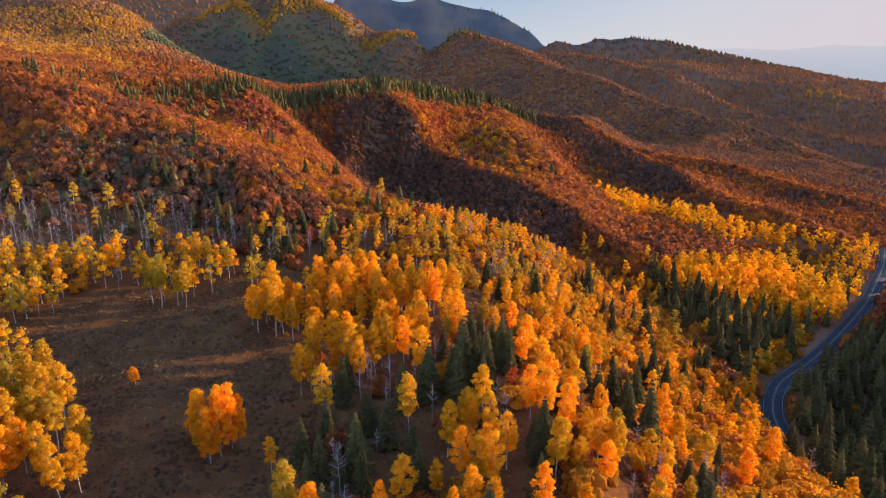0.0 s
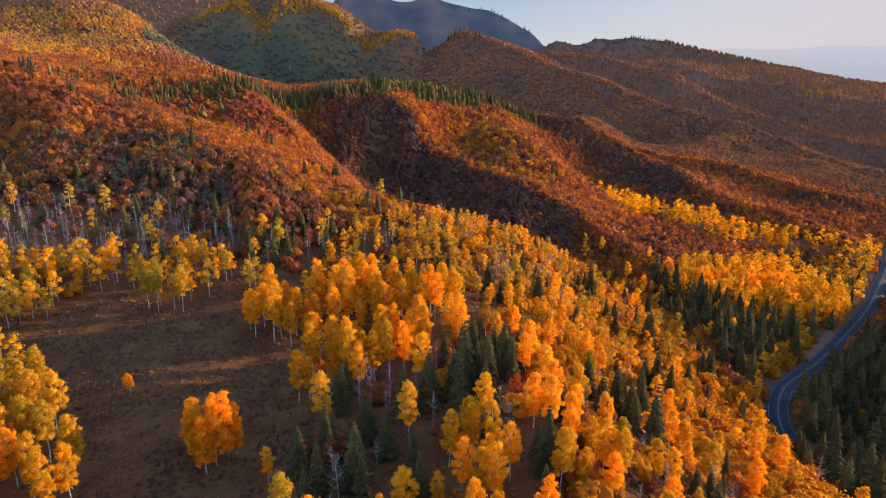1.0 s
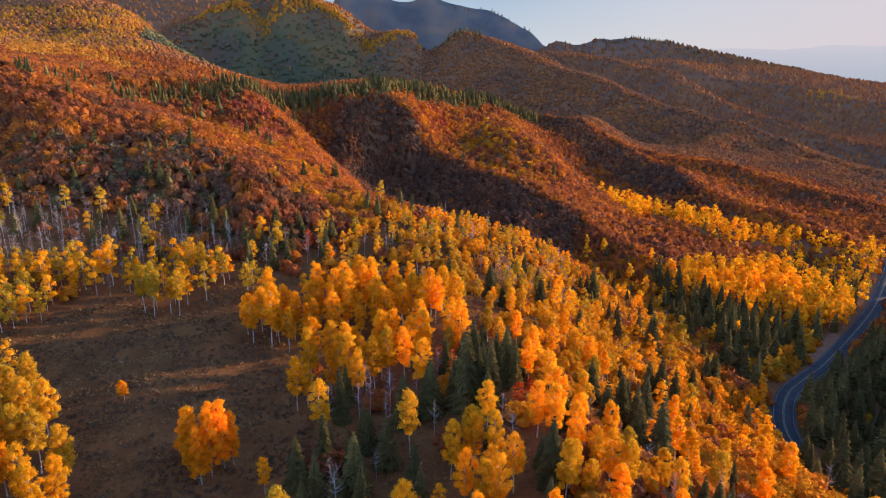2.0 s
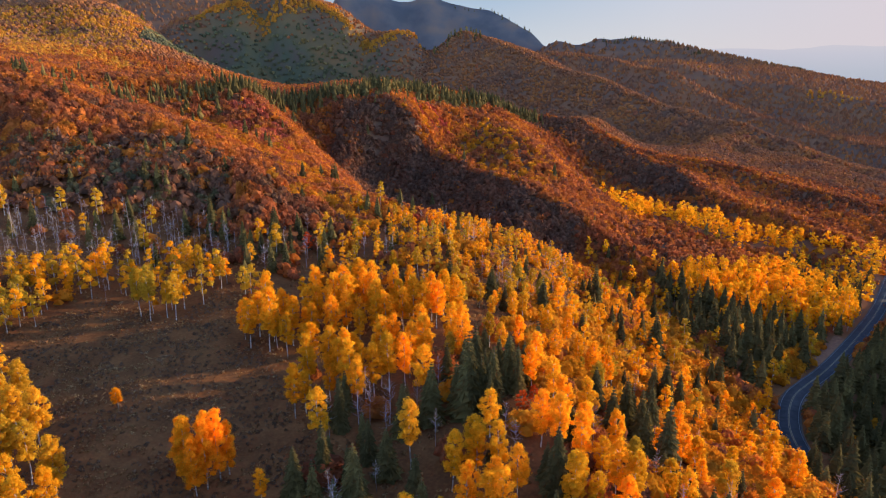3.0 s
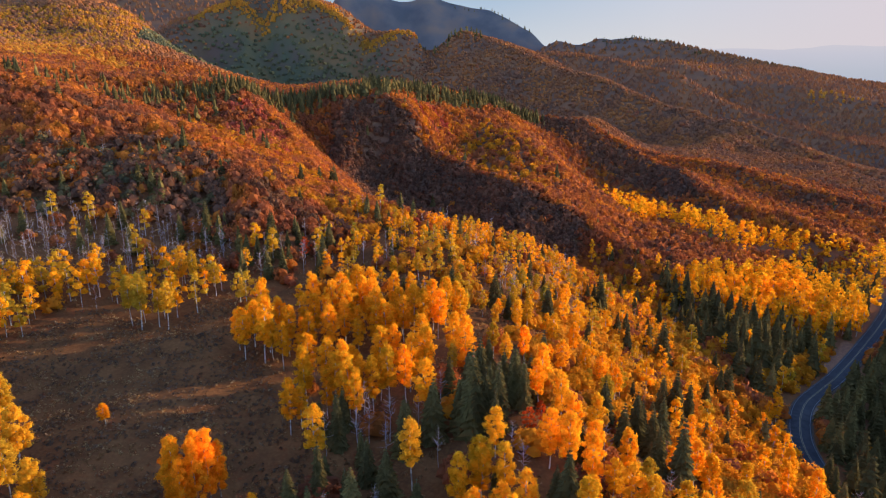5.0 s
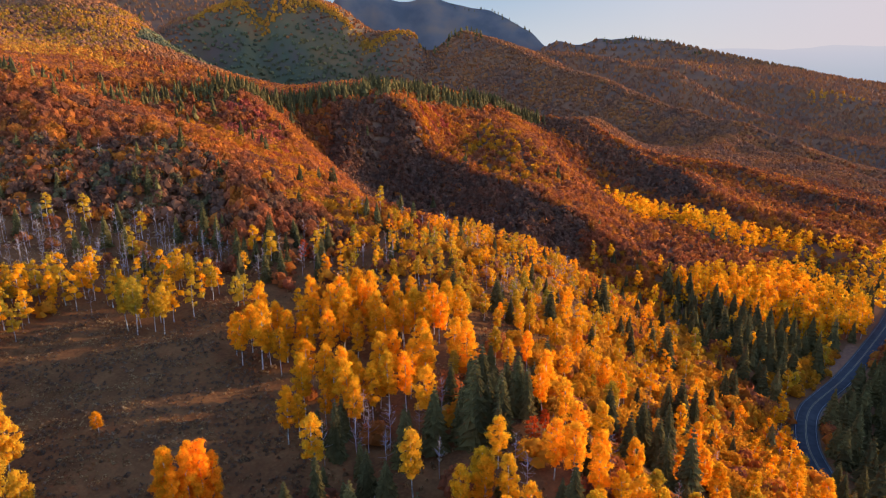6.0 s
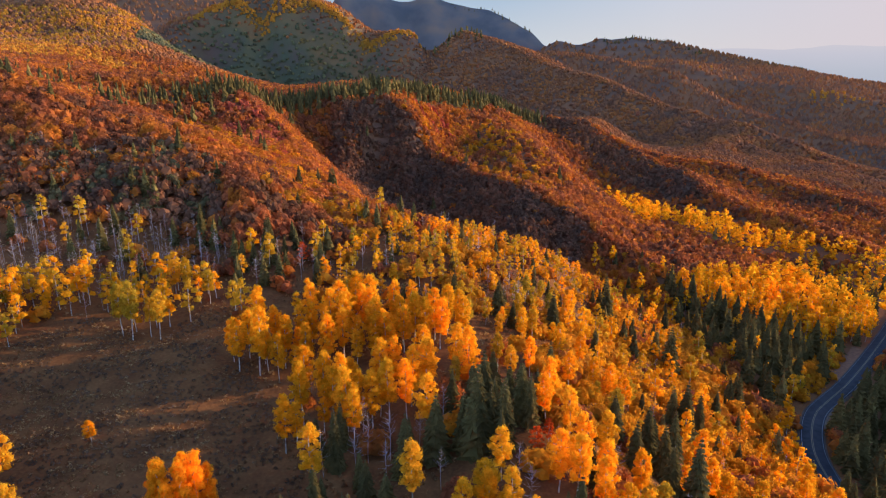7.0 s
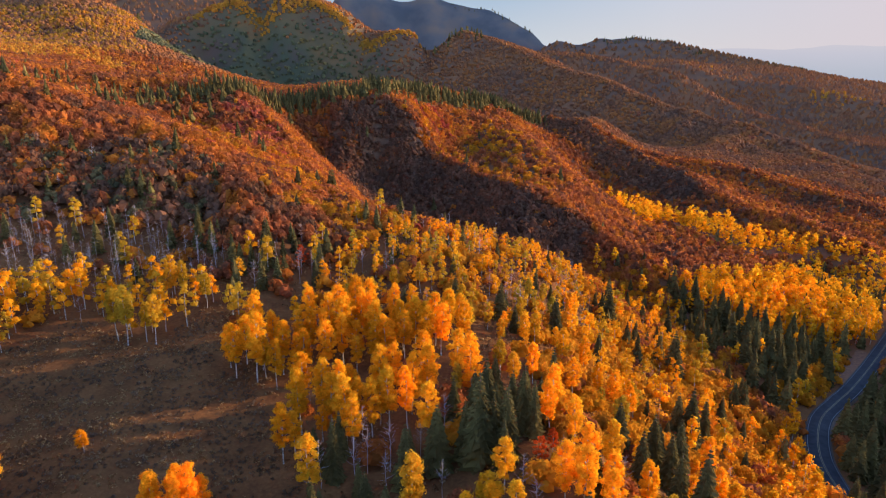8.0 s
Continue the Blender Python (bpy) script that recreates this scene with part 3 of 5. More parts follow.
def fir_arrays(seed, height, layers, arms, reach=0.17):
    rng = np.random.default_rng(seed)
    trunk = stem([(0, 0, -0.4), (0, 0, height * 0.5), (0, 0, height * 0.97)], (0.2, 0.12, 0.02), 5)
    verts, quads = [], []
    for i in range(layers):
        f = (i + rng.uniform(-0.2, 0.2)) / layers
        z = height * (0.06 + 0.92 * f)
        r = height * reach * (1 - f) ** 0.85 + 0.12
        for k in range(arms):
            w = 2 * math.pi * (k + rng.uniform(-0.35, 0.35)) / arms + i * 0.7
            rr = r * rng.uniform(0.72, 1.12)
            droop = rr * rng.uniform(0.18, 0.5)
            c, s = math.cos(w), math.sin(w)
            half = rr * rng.uniform(0.28, 0.42)
            o = len(verts)
            mid = 0.6 * rr
            verts += [(0, 0, z + 0.1 * rr), (c * mid - s * half, s * mid + c * half, z - droop * 0.75), (c * rr, s * rr, z - droop), (c * mid + s * half, s * mid - c * half, z - droop * 0.75)]
            quads.append((o, o + 1, o + 2, o + 3))
            verts += [(c * mid * 0.4, s * mid * 0.4, z), (c * mid, s * mid, z + 0.02), (c * rr * 1.02, s * rr * 1.02, z - droop), (c * mid, s * mid, z - droop - 0.3 * half)]
            quads.append((o + 4, o + 5, o + 6, o + 7))
    return trunk, (np.array(verts), np.array(quads))


def oak_arrays(seed, radius, lobes, count, size, tall=1.0):
    rng = np.random.default_rng(seed)
    w = rng.uniform(0, 2 * math.pi, lobes)
    reach = radius * np.sqrt(rng.uniform(0, 1, lobes)) * 0.7
    z = tall * radius * (1.25 - 0.75 * (reach / radius)) * rng.uniform(0.75, 1.1, lobes)
    centres = np.stack([np.cos(w) * reach, np.sin(w) * reach, z], 1)
    radii = radius * rng.uniform(0.3, 0.5, lobes)
    centres = np.concatenate([centres, centres[:3] * (1.1, 1.1, 0.45)])
    radii = np.concatenate([radii, radii[:3]])
    wood = join([stem([(0, 0, -0.3), c * (0.4, 0.4, 0.5), c], (0.09, 0.06, 0.03), 3) for c in centres[:4]])
    return wood, lobed_leaves(rng, centres, radii, count, size, 1.0)


def tier_fir_arrays(seed, height, tiers=4, sides=6):
    """A far fir: stacked ragged skirts."""
    rng = np.random.default_rng(seed)
    verts, faces = [], []
    for i in range(tiers):
        top, base = height * (1.0 - 0.68 * i / tiers), height * (0.72 - 0.72 * i / tiers) - 0.3
        r = height * (0.06 + 0.165 * (i + 1) / tiers)
        o = len(verts)
        verts.append((0, 0, top))
        for k in range(sides):
            w, f = 2 * math.pi * (k + rng.uniform(-0.35, 0.35)) / sides + i, rng.uniform(0.5, 1.25)
            verts.append((math.cos(w) * r * f, math.sin(w) * r * f, base + rng.uniform(-0.05, 0.07) * height))
        faces += [(o, o + 1 + k, o + 1 + (k + 1) % sides) for k in range(sides)]
    return np.array(verts), np.array(faces)


def dome_arrays(seed, radius, tall, rings=2, sides=6):
    """A low uneven dome, the body of a shrub."""
    rng = np.random.default_rng(seed)
    verts, faces = [(rng.uniform(-0.2, 0.2) * radius, rng.uniform(-0.2, 0.2) * radius, tall)], []
    for i in range(rings):
        f = (i + 1) / rings
        for k in range(sides):
            w = 2 * math.pi * (k + rng.uniform(-0.25, 0.25) + 0.5 * i) / sides
            r = radius * math.sin(f * math.pi * 0.5) * rng.uniform(0.75, 1.15)
            verts.append((math.cos(w) * r, math.sin(w) * r, tall * (math.cos(f * math.pi * 0.5) * rng.uniform(0.8, 1.1) - 0.12 * (i == rings - 1))))
        a = 1 + (i - 1) * sides
        b = 1 + i * sides
        for k in range(sides):
            n = (k + 1) % sides
            faces += [(0, b + k, b + n)] if i == 0 else [(a + k, b + k, b + n), (a + k, b + n, a + n)]
    return np.array(verts), np.array(faces)


def tuft_arrays(seed, radius, count, size):
    rng = np.random.default_rng(seed)
    d = rng.normal(0, 1, (count, 3))
    d[:, 2] = np.abs(d[:, 2])
    d /= np.linalg.norm(d, axis=1)[:, None]
    return leaf_quads(rng, d * radius * rng.uniform(0.6, 1.0, (count, 1)), d, size)


def spread(shapes, x, y, z, scale, rng):
    """All the shapes set out at the places, turned and scaled, as one (verts, quads)."""
    pick = rng.integers(0, len(shapes), len(x))
    turn = rng.uniform(0, 2 * math.pi, len(x))
    vs, qs, base = [], [], 0
    for k, (v, q) in enumerate(shapes):
        i = np.where(pick == k)[0]
        if not len(i):
            continue
        c, s, g = np.cos(turn[i])[:, None], np.sin(turn[i])[:, None], scale[i][:, None]
        out = np.stack([(v[None, :, 0] * c - v[None, :, 1] * s) * g + x[i][:, None],
                        (v[None, :, 0] * s + v[None, :, 1] * c) * g + y[i][:, None],
                        v[None, :, 2] * g + z[i][:, None]], 2)
        vs.append(out.reshape(-1, 3))
        qs.append((q[None] + (np.arange(len(i)) * len(v))[:, None, None] + base).reshape(-1, q.shape[1]))
        base += len(i) * len(v)
    return np.concatenate(vs), np.concatenate(qs)


# ---- the ground: one sheet to the horizon ----
def build_ground():
    front = np.linspace(radians(-48), radians(48), 400)
    rest = np.linspace(radians(48), radians(312), 60)[1:-1]
    angle = np.concatenate([front, rest])
    dist = np.concatenate([[1.0, 30.0, 60.0, 90.0], np.exp(np.linspace(np.log(115.0), np.log(4880.0), 270))])
    a, r = np.meshgrid(angle, dist)
    x, y = (np.sin(a) * r).ravel(), (np.cos(a) * r + PIVOT_Y).ravel()
    z = land(x, y)
    na, nr = len(angle), len(dist)
    i, j = np.meshgrid(np.arange(nr - 1), np.arange(na), indexing="ij")
    k = (j + 1) % na
    quads = np.stack([i * na + j, i * na + k, (i + 1) * na + k, (i + 1) * na + j], -1).reshape(-1, 4)[:, ::-1]
    ob = new("ground", quad_mesh("ground", np.stack([x, y, z], 1), quads, [GROUND], smooth=True))
    tagged(ob, "rolling autumn hills with dry brown grass and leaf litter", "ground", kind="structure")


build_ground()


# ---- the road in the valley ----
def ribbon(name, offsets, drops, material):
    n, m = len(ROAD_LINE), len(offsets)
    verts = np.stack([ROAD_LINE + ROAD_SIDE * o + (0, 0, d) for o, d in zip(offsets, drops)], 1).reshape(-1, 3)
    i, j = np.meshgrid(np.arange(n - 1), np.arange(m - 1), indexing="ij")
    quads = np.stack([i * m + j, i * m + j + 1, (i + 1) * m + j + 1, (i + 1) * m + j], -1).reshape(-1, 4)
    return quad_mesh(name, verts, quads[:, ::-1], [material], smooth=True)


def build_road():
    bed = new("road_shoulder", ribbon("road_shoulder", (-4.4, -3.5, -3.05, 3.05, 3.5, 4.4), (-3.5, -0.1, 0.42, 0.42, -0.1, -3.5), GRAVEL))
    tagged(bed, "tan gravel verge with dry grass along the road", "road verge", kind="structure")
    road = new("road", ribbon("road", (-2.95, -2.75, 0, 2.75, 2.95), (0.3, 0.56, 0.62, 0.56, 0.3), ASPHALT))
    tagged(road, "winding two-lane road of dark grey asphalt", "road", kind="structure")
    for name, side, mat in (("edge_line", -2.5, WHITE_LINE), ("edge_line", 2.5, WHITE_LINE), ("centre_line", -0.16, YELLOW_LINE), ("centre_line", 0.16, YELLOW_LINE)):
        h = 0.62 - 0.06 * abs(side) / 3.5 + 0.008
        line = new(name, ribbon(name, (side - 0.07, side + 0.07), (h, h), mat))
        line.parent = road


build_road()


def build_pullout():
    """A worn patch of reddish earth on the uphill side of the road."""
    side, along = np.meshgrid(np.linspace(0, 1, 9), np.linspace(0, 1, 22))
    near = np.array([np.interp(along.ravel(), (0, 0.35, 1), c) for c in ((131, 139, 160), (220, 227.5, 250))]).T
    away = np.array([np.interp(along.ravel(), (0, 0.35, 1), c) for c in ((130, 138.4, 157), (226, 238.5, 256))]).T
    xy = near + (away - near) * side.ravel()[:, None]
    xy += 0.5 * np.stack([wave(xy[:, 0] / 2, xy[:, 1] / 2, 51), wave(xy[:, 0] / 2, xy[:, 1] / 2, 52)], 1)
    z = land(xy[:, 0], xy[:, 1]) + 0.16 + 0.08 * wave(xy[:, 0], xy[:, 1], 53)
    i, j = np.meshgrid(np.arange(21), np.arange(8), indexing="ij")
    quads = np.stack([i * 9 + j, i * 9 + j + 1, (i + 1) * 9 + j + 1, (i + 1) * 9 + j], -1).reshape(-1, 4)
    m, nt, bsdf = node_material("red_earth")
    nt.links.new(ramp(nt, noise_at(nt, place(nt), 0.9, 6.0), [(0.3, (0.15, 0.055, 0.023)), (0.7, (0.27, 0.105, 0.04))]), bsdf.inputs["Base Color"])
    bsdf.inputs["Roughness"].default_value = 0.95
    tagged(new("roadside_earth", quad_mesh("roadside_earth", np.column_stack([xy, z]), quads, [m], smooth=True)), "bare reddish earth pull-out beside the road", "earth", kind="structure")


build_pullout()


def off_road(x, y):
    d = np.full(len(x), 1e9)
    for q in ROAD_LINE[::2]:
        d = np.minimum(d, (x - q[0]) ** 2 + (y - q[1]) ** 2)
    return np.sqrt(d)


# ---- what grows where: outlines on the plan ----
STANDS = {
    "young_wood": [(-150, 40), (-150, 150), (-100, 170), (-50, 180), (-30, 190), (-20, 215), (10, 240), (60, 245), (85, 230), (85, 140), (70, 50)],
    "meadow": [(-98, 130), (-92, 152), (-84, 161), (-61, 150), (-54, 170), (-43, 144), (-38, 136), (-29, 121), (-22, 107), (-22, 93), (-20, 60), (-51, 60), (-64, 95), (-74, 109), (-84, 126)],
    "west_grove": [(-105, 120), (-82, 120), (-72, 109), (-63, 95), (-50, 60), (-92, 60)],
    "bench_grove": [(-102, 132), (-89, 143), (-94, 156), (-77, 161), (-60, 148), (-55, 165), (-58, 175), (-108, 169), (-123, 160)],
    "bare_wood": [(-140, 155), (-108, 169), (-58, 175), (-50, 179), (-59, 190), (-79, 200), (-108, 197), (-145, 183)],
    "fir_hollow": [(-56, 171), (-46, 163), (-36, 168), (-30, 187), (-35, 206), (-49, 198), (-59, 190)],
    "high_grove": [(-43, 136), (-38, 136), (-30, 130), (-25, 120), (-18, 112), (-8, 112), (0, 120), (8, 138), (7, 159), (-18, 164), (-36, 165), (-43, 153)],
    "upper_slope": [(-34, 171), (-18, 162), (6, 157), (16, 157), (42, 208), (62, 250), (51, 256), (31, 258), (7, 250), (-26, 207), (-32, 187)],
    "spur_rim": [(-34, 205), (-24, 212), (6, 240), (31, 246), (52, 244), (62, 251), (51, 258), (31, 262), (5, 256), (-27, 248), (-40, 232)],
    "fir_stand": [(-1, 111), (2, 107), (8, 102), (14, 113), (17, 129), (11, 130), (2, 126)],
    "fir_edge": [(-16, 72), (-21, 99), (-19, 112), (-8, 113), (-1, 111), (0, 101), (-6, 92), (-10, 71)],
    "front_grove": [(-10, 55), (-9, 86), (8, 91), (19, 96), (24, 112), (33, 124), (42, 125), (44, 100), (37, 55)],
    "mixed_slope": [(16, 148), (41, 204), (64, 246), (73, 220), (67, 168), (60, 135), (44, 100), (42, 125), (25, 126), (16, 121)],
    "oak_slope": [(66, 246), (90, 245), (87, 207), (84, 178), (81, 154), (85, 142), (69, 88), (60, 55), (37, 55), (44, 100), (60, 135), (73, 220)],
    "hill_foot": [(66, 320), (90, 318), (108, 312), (98, 294), (96, 280), (90, 262), (88, 245), (66, 246), (60, 262), (68, 290)],
    "valley_fir": [(96, 294), (106, 277), (121, 272), (123, 261), (142, 267), (149, 253), (126, 220), (101, 187), (98, 190), (93, 208), (90, 232), (90, 263)],
    "valley_mix": [(165, 335), (192, 368), (213, 363), (225, 368), (275, 400), (235, 350), (193, 285), (188, 285), (175, 285), (163, 290), (168, 320)],
    "valley_gold": [(98, 294), (130, 314), (168, 332), (168, 315), (163, 290), (175, 293), (188, 293), (177, 270), (152, 244), (149, 253), (142, 267), (123, 261), (121, 272), (106, 277), (98, 284)],
    "valley_strip": [(100, 418), (130, 432), (162, 420), (189, 402), (216, 390), (232, 375), (213, 368), (192, 374), (161, 368), (152, 377), (134, 396), (105, 390)],
    "east_wood": [(98, 165), (108, 190), (135, 214), (168, 246), (215, 300), (300, 330), (300, 150), (150, 50), (62, 50), (70, 84), (75, 104), (83, 134), (90, 150)],
    "road_shrubs": [(99, 187), (104, 200), (112, 216), (124, 236), (138, 248), (150, 262), (156, 258), (132, 224), (117, 209), (106, 195)],
    "pullout": [(130, 221), (130, 227), (138, 239), (156, 257), (162, 252), (140, 226), (131, 219)],
    # Hill foot: olive-brown plants, their dark mix also standing in for shade.
    "brown_scrub": [(-150, 183), (-152, 204), (-141, 223), (-123, 226), (-109, 231), (-89, 241), (-74, 234), (-65, 216), (-66, 206), (-82, 202), (-108, 199), (-128, 191)],
    "fir_bench": [(-150, 308), (-112, 322), (-82, 334), (-85, 350), (-118, 345), (-160, 328)],
    "fir_rim": [(-68, 427), (-33, 432), (-20, 446), (2, 474), (42, 518), (75, 555), (75, 572), (30, 534), (-5, 494), (-35, 454), (-70, 448)],
    # Amber oaks in these two outlines brighten the sunlit crest and flank.
    "hill_shoulder": [(-118, 312), (-81, 325), (-69, 322), (-56, 290), (-41, 256), (-27, 246), (-36, 229), (-53, 223), (-62, 236), (-80, 260), (-100, 284)],
    "ridge_shoulder": [(-33, 430), (-16, 421), (-9, 414), (4, 401), (19, 381), (47, 353), (60, 365), (64, 430), (26, 478), (-10, 458)],
    "red_shoulder": [(-102, 329), (-96, 345), (-74, 330), (-68, 291), (-81, 279), (-101, 316)],
    # These two outlines follow shaded flanks; their scrub is coloured darker for it.
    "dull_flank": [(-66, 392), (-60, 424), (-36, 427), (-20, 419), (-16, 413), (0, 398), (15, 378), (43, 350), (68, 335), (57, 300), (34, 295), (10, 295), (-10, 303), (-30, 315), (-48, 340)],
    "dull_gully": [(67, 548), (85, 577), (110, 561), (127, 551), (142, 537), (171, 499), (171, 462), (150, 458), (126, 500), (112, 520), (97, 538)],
    "green_slope": [(-330, 760), (-400, 1000), (-440, 1270), (-330, 1290), (-240, 1300), (-130, 1285), (-100, 1150), (-60, 960), (-60, 800), (-200, 740)],
    "gold_far": [(-560, 870), (-472, 851), (-434, 867), (-404, 954), (-384, 1001), (-370, 930), (-295, 699), (-302, 648), (-318, 651), (-259, 578), (-251, 528), (-293, 562), (-300, 500), (-400, 615)],
    "far_patch": [(985, 1880), (1062, 1850), (1150, 1815), (1125, 1790), (1043, 1815), (990, 1845)],
    "near_patch": [(690, 2061), (800, 2140), (833, 2110), (705, 2025)],
}
# the kinds in each stand, as chances a place: aspen, pale aspen, bare aspen, fir, oak, amber oak
MIX = {
    "young_wood": (0.16, 0.10, 0.08, 0.05, 0.02, 0.10),
    "meadow": (0, 0, 0, 0, 0, 0), "west_grove": (0.06, 0.88, 0.03, 0, 0, 0), "bench_grove": (0.25, 0.6, 0.05, 0, 0, 0),
    "bare_wood": (0.0, 0.05, 0.75, 0.04, 0.05, 0), "fir_hollow": (0.02, 0.06, 0.18, 0.36, 0.12, 0), "high_grove": (0.82, 0.06, 0.04, 0, 0.03, 0),
    "upper_slope": (0.32, 0.20, 0.06, 0.08, 0.08, 0.20), "spur_rim": (0.02, 0.02, 0.03, 0.03, 0.34, 0.50), "fir_stand": (0, 0, 0.05, 0.5, 0, 0), "fir_edge": (0.0, 0.02, 0.2, 0.42, 0.08, 0),
    "front_grove": (0.22, 0.05, 0.12, 0.10, 0.12, 0.10), "mixed_slope": (0.12, 0.05, 0.03, 0.04, 0.08, 0.62), "oak_slope": (0.04, 0.03, 0.02, 0.03, 0.08, 0.75),
    "hill_foot": (0, 0, 0, 0.07, 0.34, 0.46), "valley_gold": (0, 0, 0, 0.05, 0.02, 0.05), "valley_strip": (0, 0, 0, 0.05, 0.06, 0.1), "valley_mix": (0, 0.16, 0, 0.34, 0.04, 0.14), "red_shoulder": (0, 0, 0, 0.03, 0.2, 0.04), "valley_fir": (0, 0, 0, 0.74, 0.03, 0.08), "east_wood": (0.0, 0.0, 0, 0.86, 0.02, 0.05),
    "brown_scrub": (0, 0, 0.03, 0.03, 0.08, 0), "road_shrubs": (0, 0.15, 0, 0.05, 0.1, 0.55), "pullout": (0, 0, 0, 0, 0, 0), "fir_bench": (0, 0, 0, 0.12, 0.78, 0), "fir_rim": (0, 0, 0, 0.7, 0.2, 0), "hill_shoulder": (0, 0, 0, 0.02, 0.44, 0.5), "ridge_shoulder": (0, 0, 0, 0.004, 0.5, 0.46), "dull_flank": (0, 0, 0, 0.006, 0.05, 0), "dull_gully": (0, 0, 0, 0.006, 0.12, 0), "gold_far": (0, 0, 0, 0.003, 0.38, 0), "gold_crest": (0, 0, 0, 0.0, 0.1, 0), "far_patch": (0, 0, 0, 0, 0.2, 0), "near_patch": (0, 0, 0, 0, 0.3, 0), "green_slope": (0, 0, 0, 0.002, 0.0, 0),
}
GOLD_SHARE = {"hill_foot": 0.1, "valley_gold": 0.88, "valley_strip": 0.74, "valley_mix": 0.3, "valley_fir": 0.05, "gold_far": 0.58, "gold_crest": 0.9, "far_patch": 0.78, "near_patch": 0.65}
GREEN_SHARE = {"green_slope": 0.97, "brown_scrub": 0.3}
OPEN_LAND = (0, 0, 0.0, 0.004, 0.93, 0.0)


def inside(x, y, outline):
    hit = np.zeros(len(x), bool)
    for (ax, ay), (bx, by) in zip(outline, outline[1:] + outline[:1]):
        cross = (ay > y) != (by > y)
        hit ^= cross & (x < (bx - ax) * (y - ay) / ((by - ay) or 1e-9) + ax)
    return hit


def places(rng, near, far, step, grow):
    """Jittered places in the wedge of land ahead, from near to far metres off, about step (or grow * distance) apart."""
    xs, ys, d = [], [], near
    while d < far:
        gap = max(step, grow * d)
        n = max(1, int(d * radians(74) / gap))
        a = radians(-37) + radians(74) * (np.arange(n) + rng.uniform(0, 1, n)) / n
        r = d + rng.uniform(0, 1, n) * gap
        xs.append(np.sin(a) * r)
        ys.append(np.cos(a) * r + PIVOT_Y)
        d += gap
    return np.concatenate(xs), np.concatenate(ys)


KINDS = ("aspen", "pale", "bare", "fir", "oak", "amber", "gold", "green", "dull", "red")
SHADE_DULLED_SHARE = {"brown_scrub": 0.5, "dull_flank": 0.93, "dull_gully": 0.85}
RED_SHARE = {"red_shoulder": 0.7}


def sow():
    rng = np.random.default_rng(11)
    out = {k: [] for k in KINDS}
    for near, far, step, grow in ((150, 420, 3.1, 0), (420, 760, 4.1, 0), (760, 1350, 4.6, 0.0044), (1350, 2200, 6.0, 0.0052), (2200, 3700, 16.0, 0.0078)):
        x, y = places(rng, near, far, step, grow)
        chance = rng.uniform(0, 1, len(x))
        kind = np.full(len(x), -1)
        home = np.full(len(x), "", dtype="U24")
        stray = np.maximum(2.5, 0.03 * (np.hypot(x, y) - 270))
        wx = x + stray * (wave(x / (3 * stray), y / (3 * stray), 8) + rng.normal(0, 0.3, len(x)) * (stray > 8))
        wy = y + stray * (wave(x / (3 * stray), y / (3 * stray), 9) + rng.normal(0, 0.3, len(x)) * (stray > 8))
        for name, outline in STANDS.items():
            home[inside(wx, wy, outline)] = name
        home[near_line(x, y, LANDFORMS["orange_ridge"]) < 11.0] = "gold_crest"
        for name in [""] + list(STANDS) + ["gold_crest"]:
            mix = OPEN_LAND if not name else MIX[name]
            stops = np.cumsum(list(mix) + [GOLD_SHARE.get(name, 0), GREEN_SHARE.get(name, 0), SHADE_DULLED_SHARE.get(name, 0), RED_SHARE.get(name, 0)])
            here = home == name
            kind[here] = np.searchsorted(stops, chance[here])
        keep = (off_road(x, y) > 5.0) & (kind < len(KINDS)) & (kind >= 0)
        for k, label in enumerate(KINDS):
            s = keep & (kind == k)
            out[label].append(np.stack([x[s], y[s]], 1))
    for near, far, step, least in ((330, 560, 2.8, 0.3), (560, 760, 4.0, 0.3)):
        x, y = places(rng, near, far, step, 0)
        fall = np.hypot(land(x + 3, y) - land(x - 3, y), land(x, y + 3) - land(x, y - 3)) / 6
        s = (fall > least) & (rng.uniform(0, 1, len(x)) < np.clip(1.6 * fall, 0, 1.0))
        for name in ("meadow", "bench_grove", "bare_wood", "fir_hollow", "upper_slope", "mixed_slope", "valley_gold", "valley_strip", "valley_mix", "valley_fir", "east_wood", "fir_bench", "fir_rim", "road_shrubs", "pullout", "oak_slope", "young_wood", "high_grove"):
            s &= ~inside(x, y, STANDS[name])
        # Shaded flanks get the darkened scrub almost everywhere.
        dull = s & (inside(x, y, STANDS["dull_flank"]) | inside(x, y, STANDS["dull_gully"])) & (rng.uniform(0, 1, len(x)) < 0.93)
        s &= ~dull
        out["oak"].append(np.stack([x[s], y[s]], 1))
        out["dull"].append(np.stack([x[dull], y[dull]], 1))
    crest = np.array(LANDFORMS["orange_ridge"], float)[:, :2]
    t = rng.uniform(0, len(crest) - 1.001, 420)
    i, f = t.astype(int), (t % 1)[:, None]
    out["gold"].append(crest[i] * (1 - f) + crest[i + 1] * f + rng.normal(0, 5, (len(t), 2)))
    out = {k: np.concatenate(v) for k, v in out.items()}
    tall = np.concatenate([out["aspen"], out["pale"]])
    keep = thinned(tall, np.where(inside(tall[:, 0], tall[:, 1], STANDS["high_grove"]), 2.5, np.where((tall[:, 0] < -45), 2.4, np.where(inside(tall[:, 0], tall[:, 1], STANDS["upper_slope"]), 2.9, np.where(inside(tall[:, 0], tall[:, 1], STANDS["front_grove"]), 3.3, 3.9)))))
    n = len(out["aspen"])
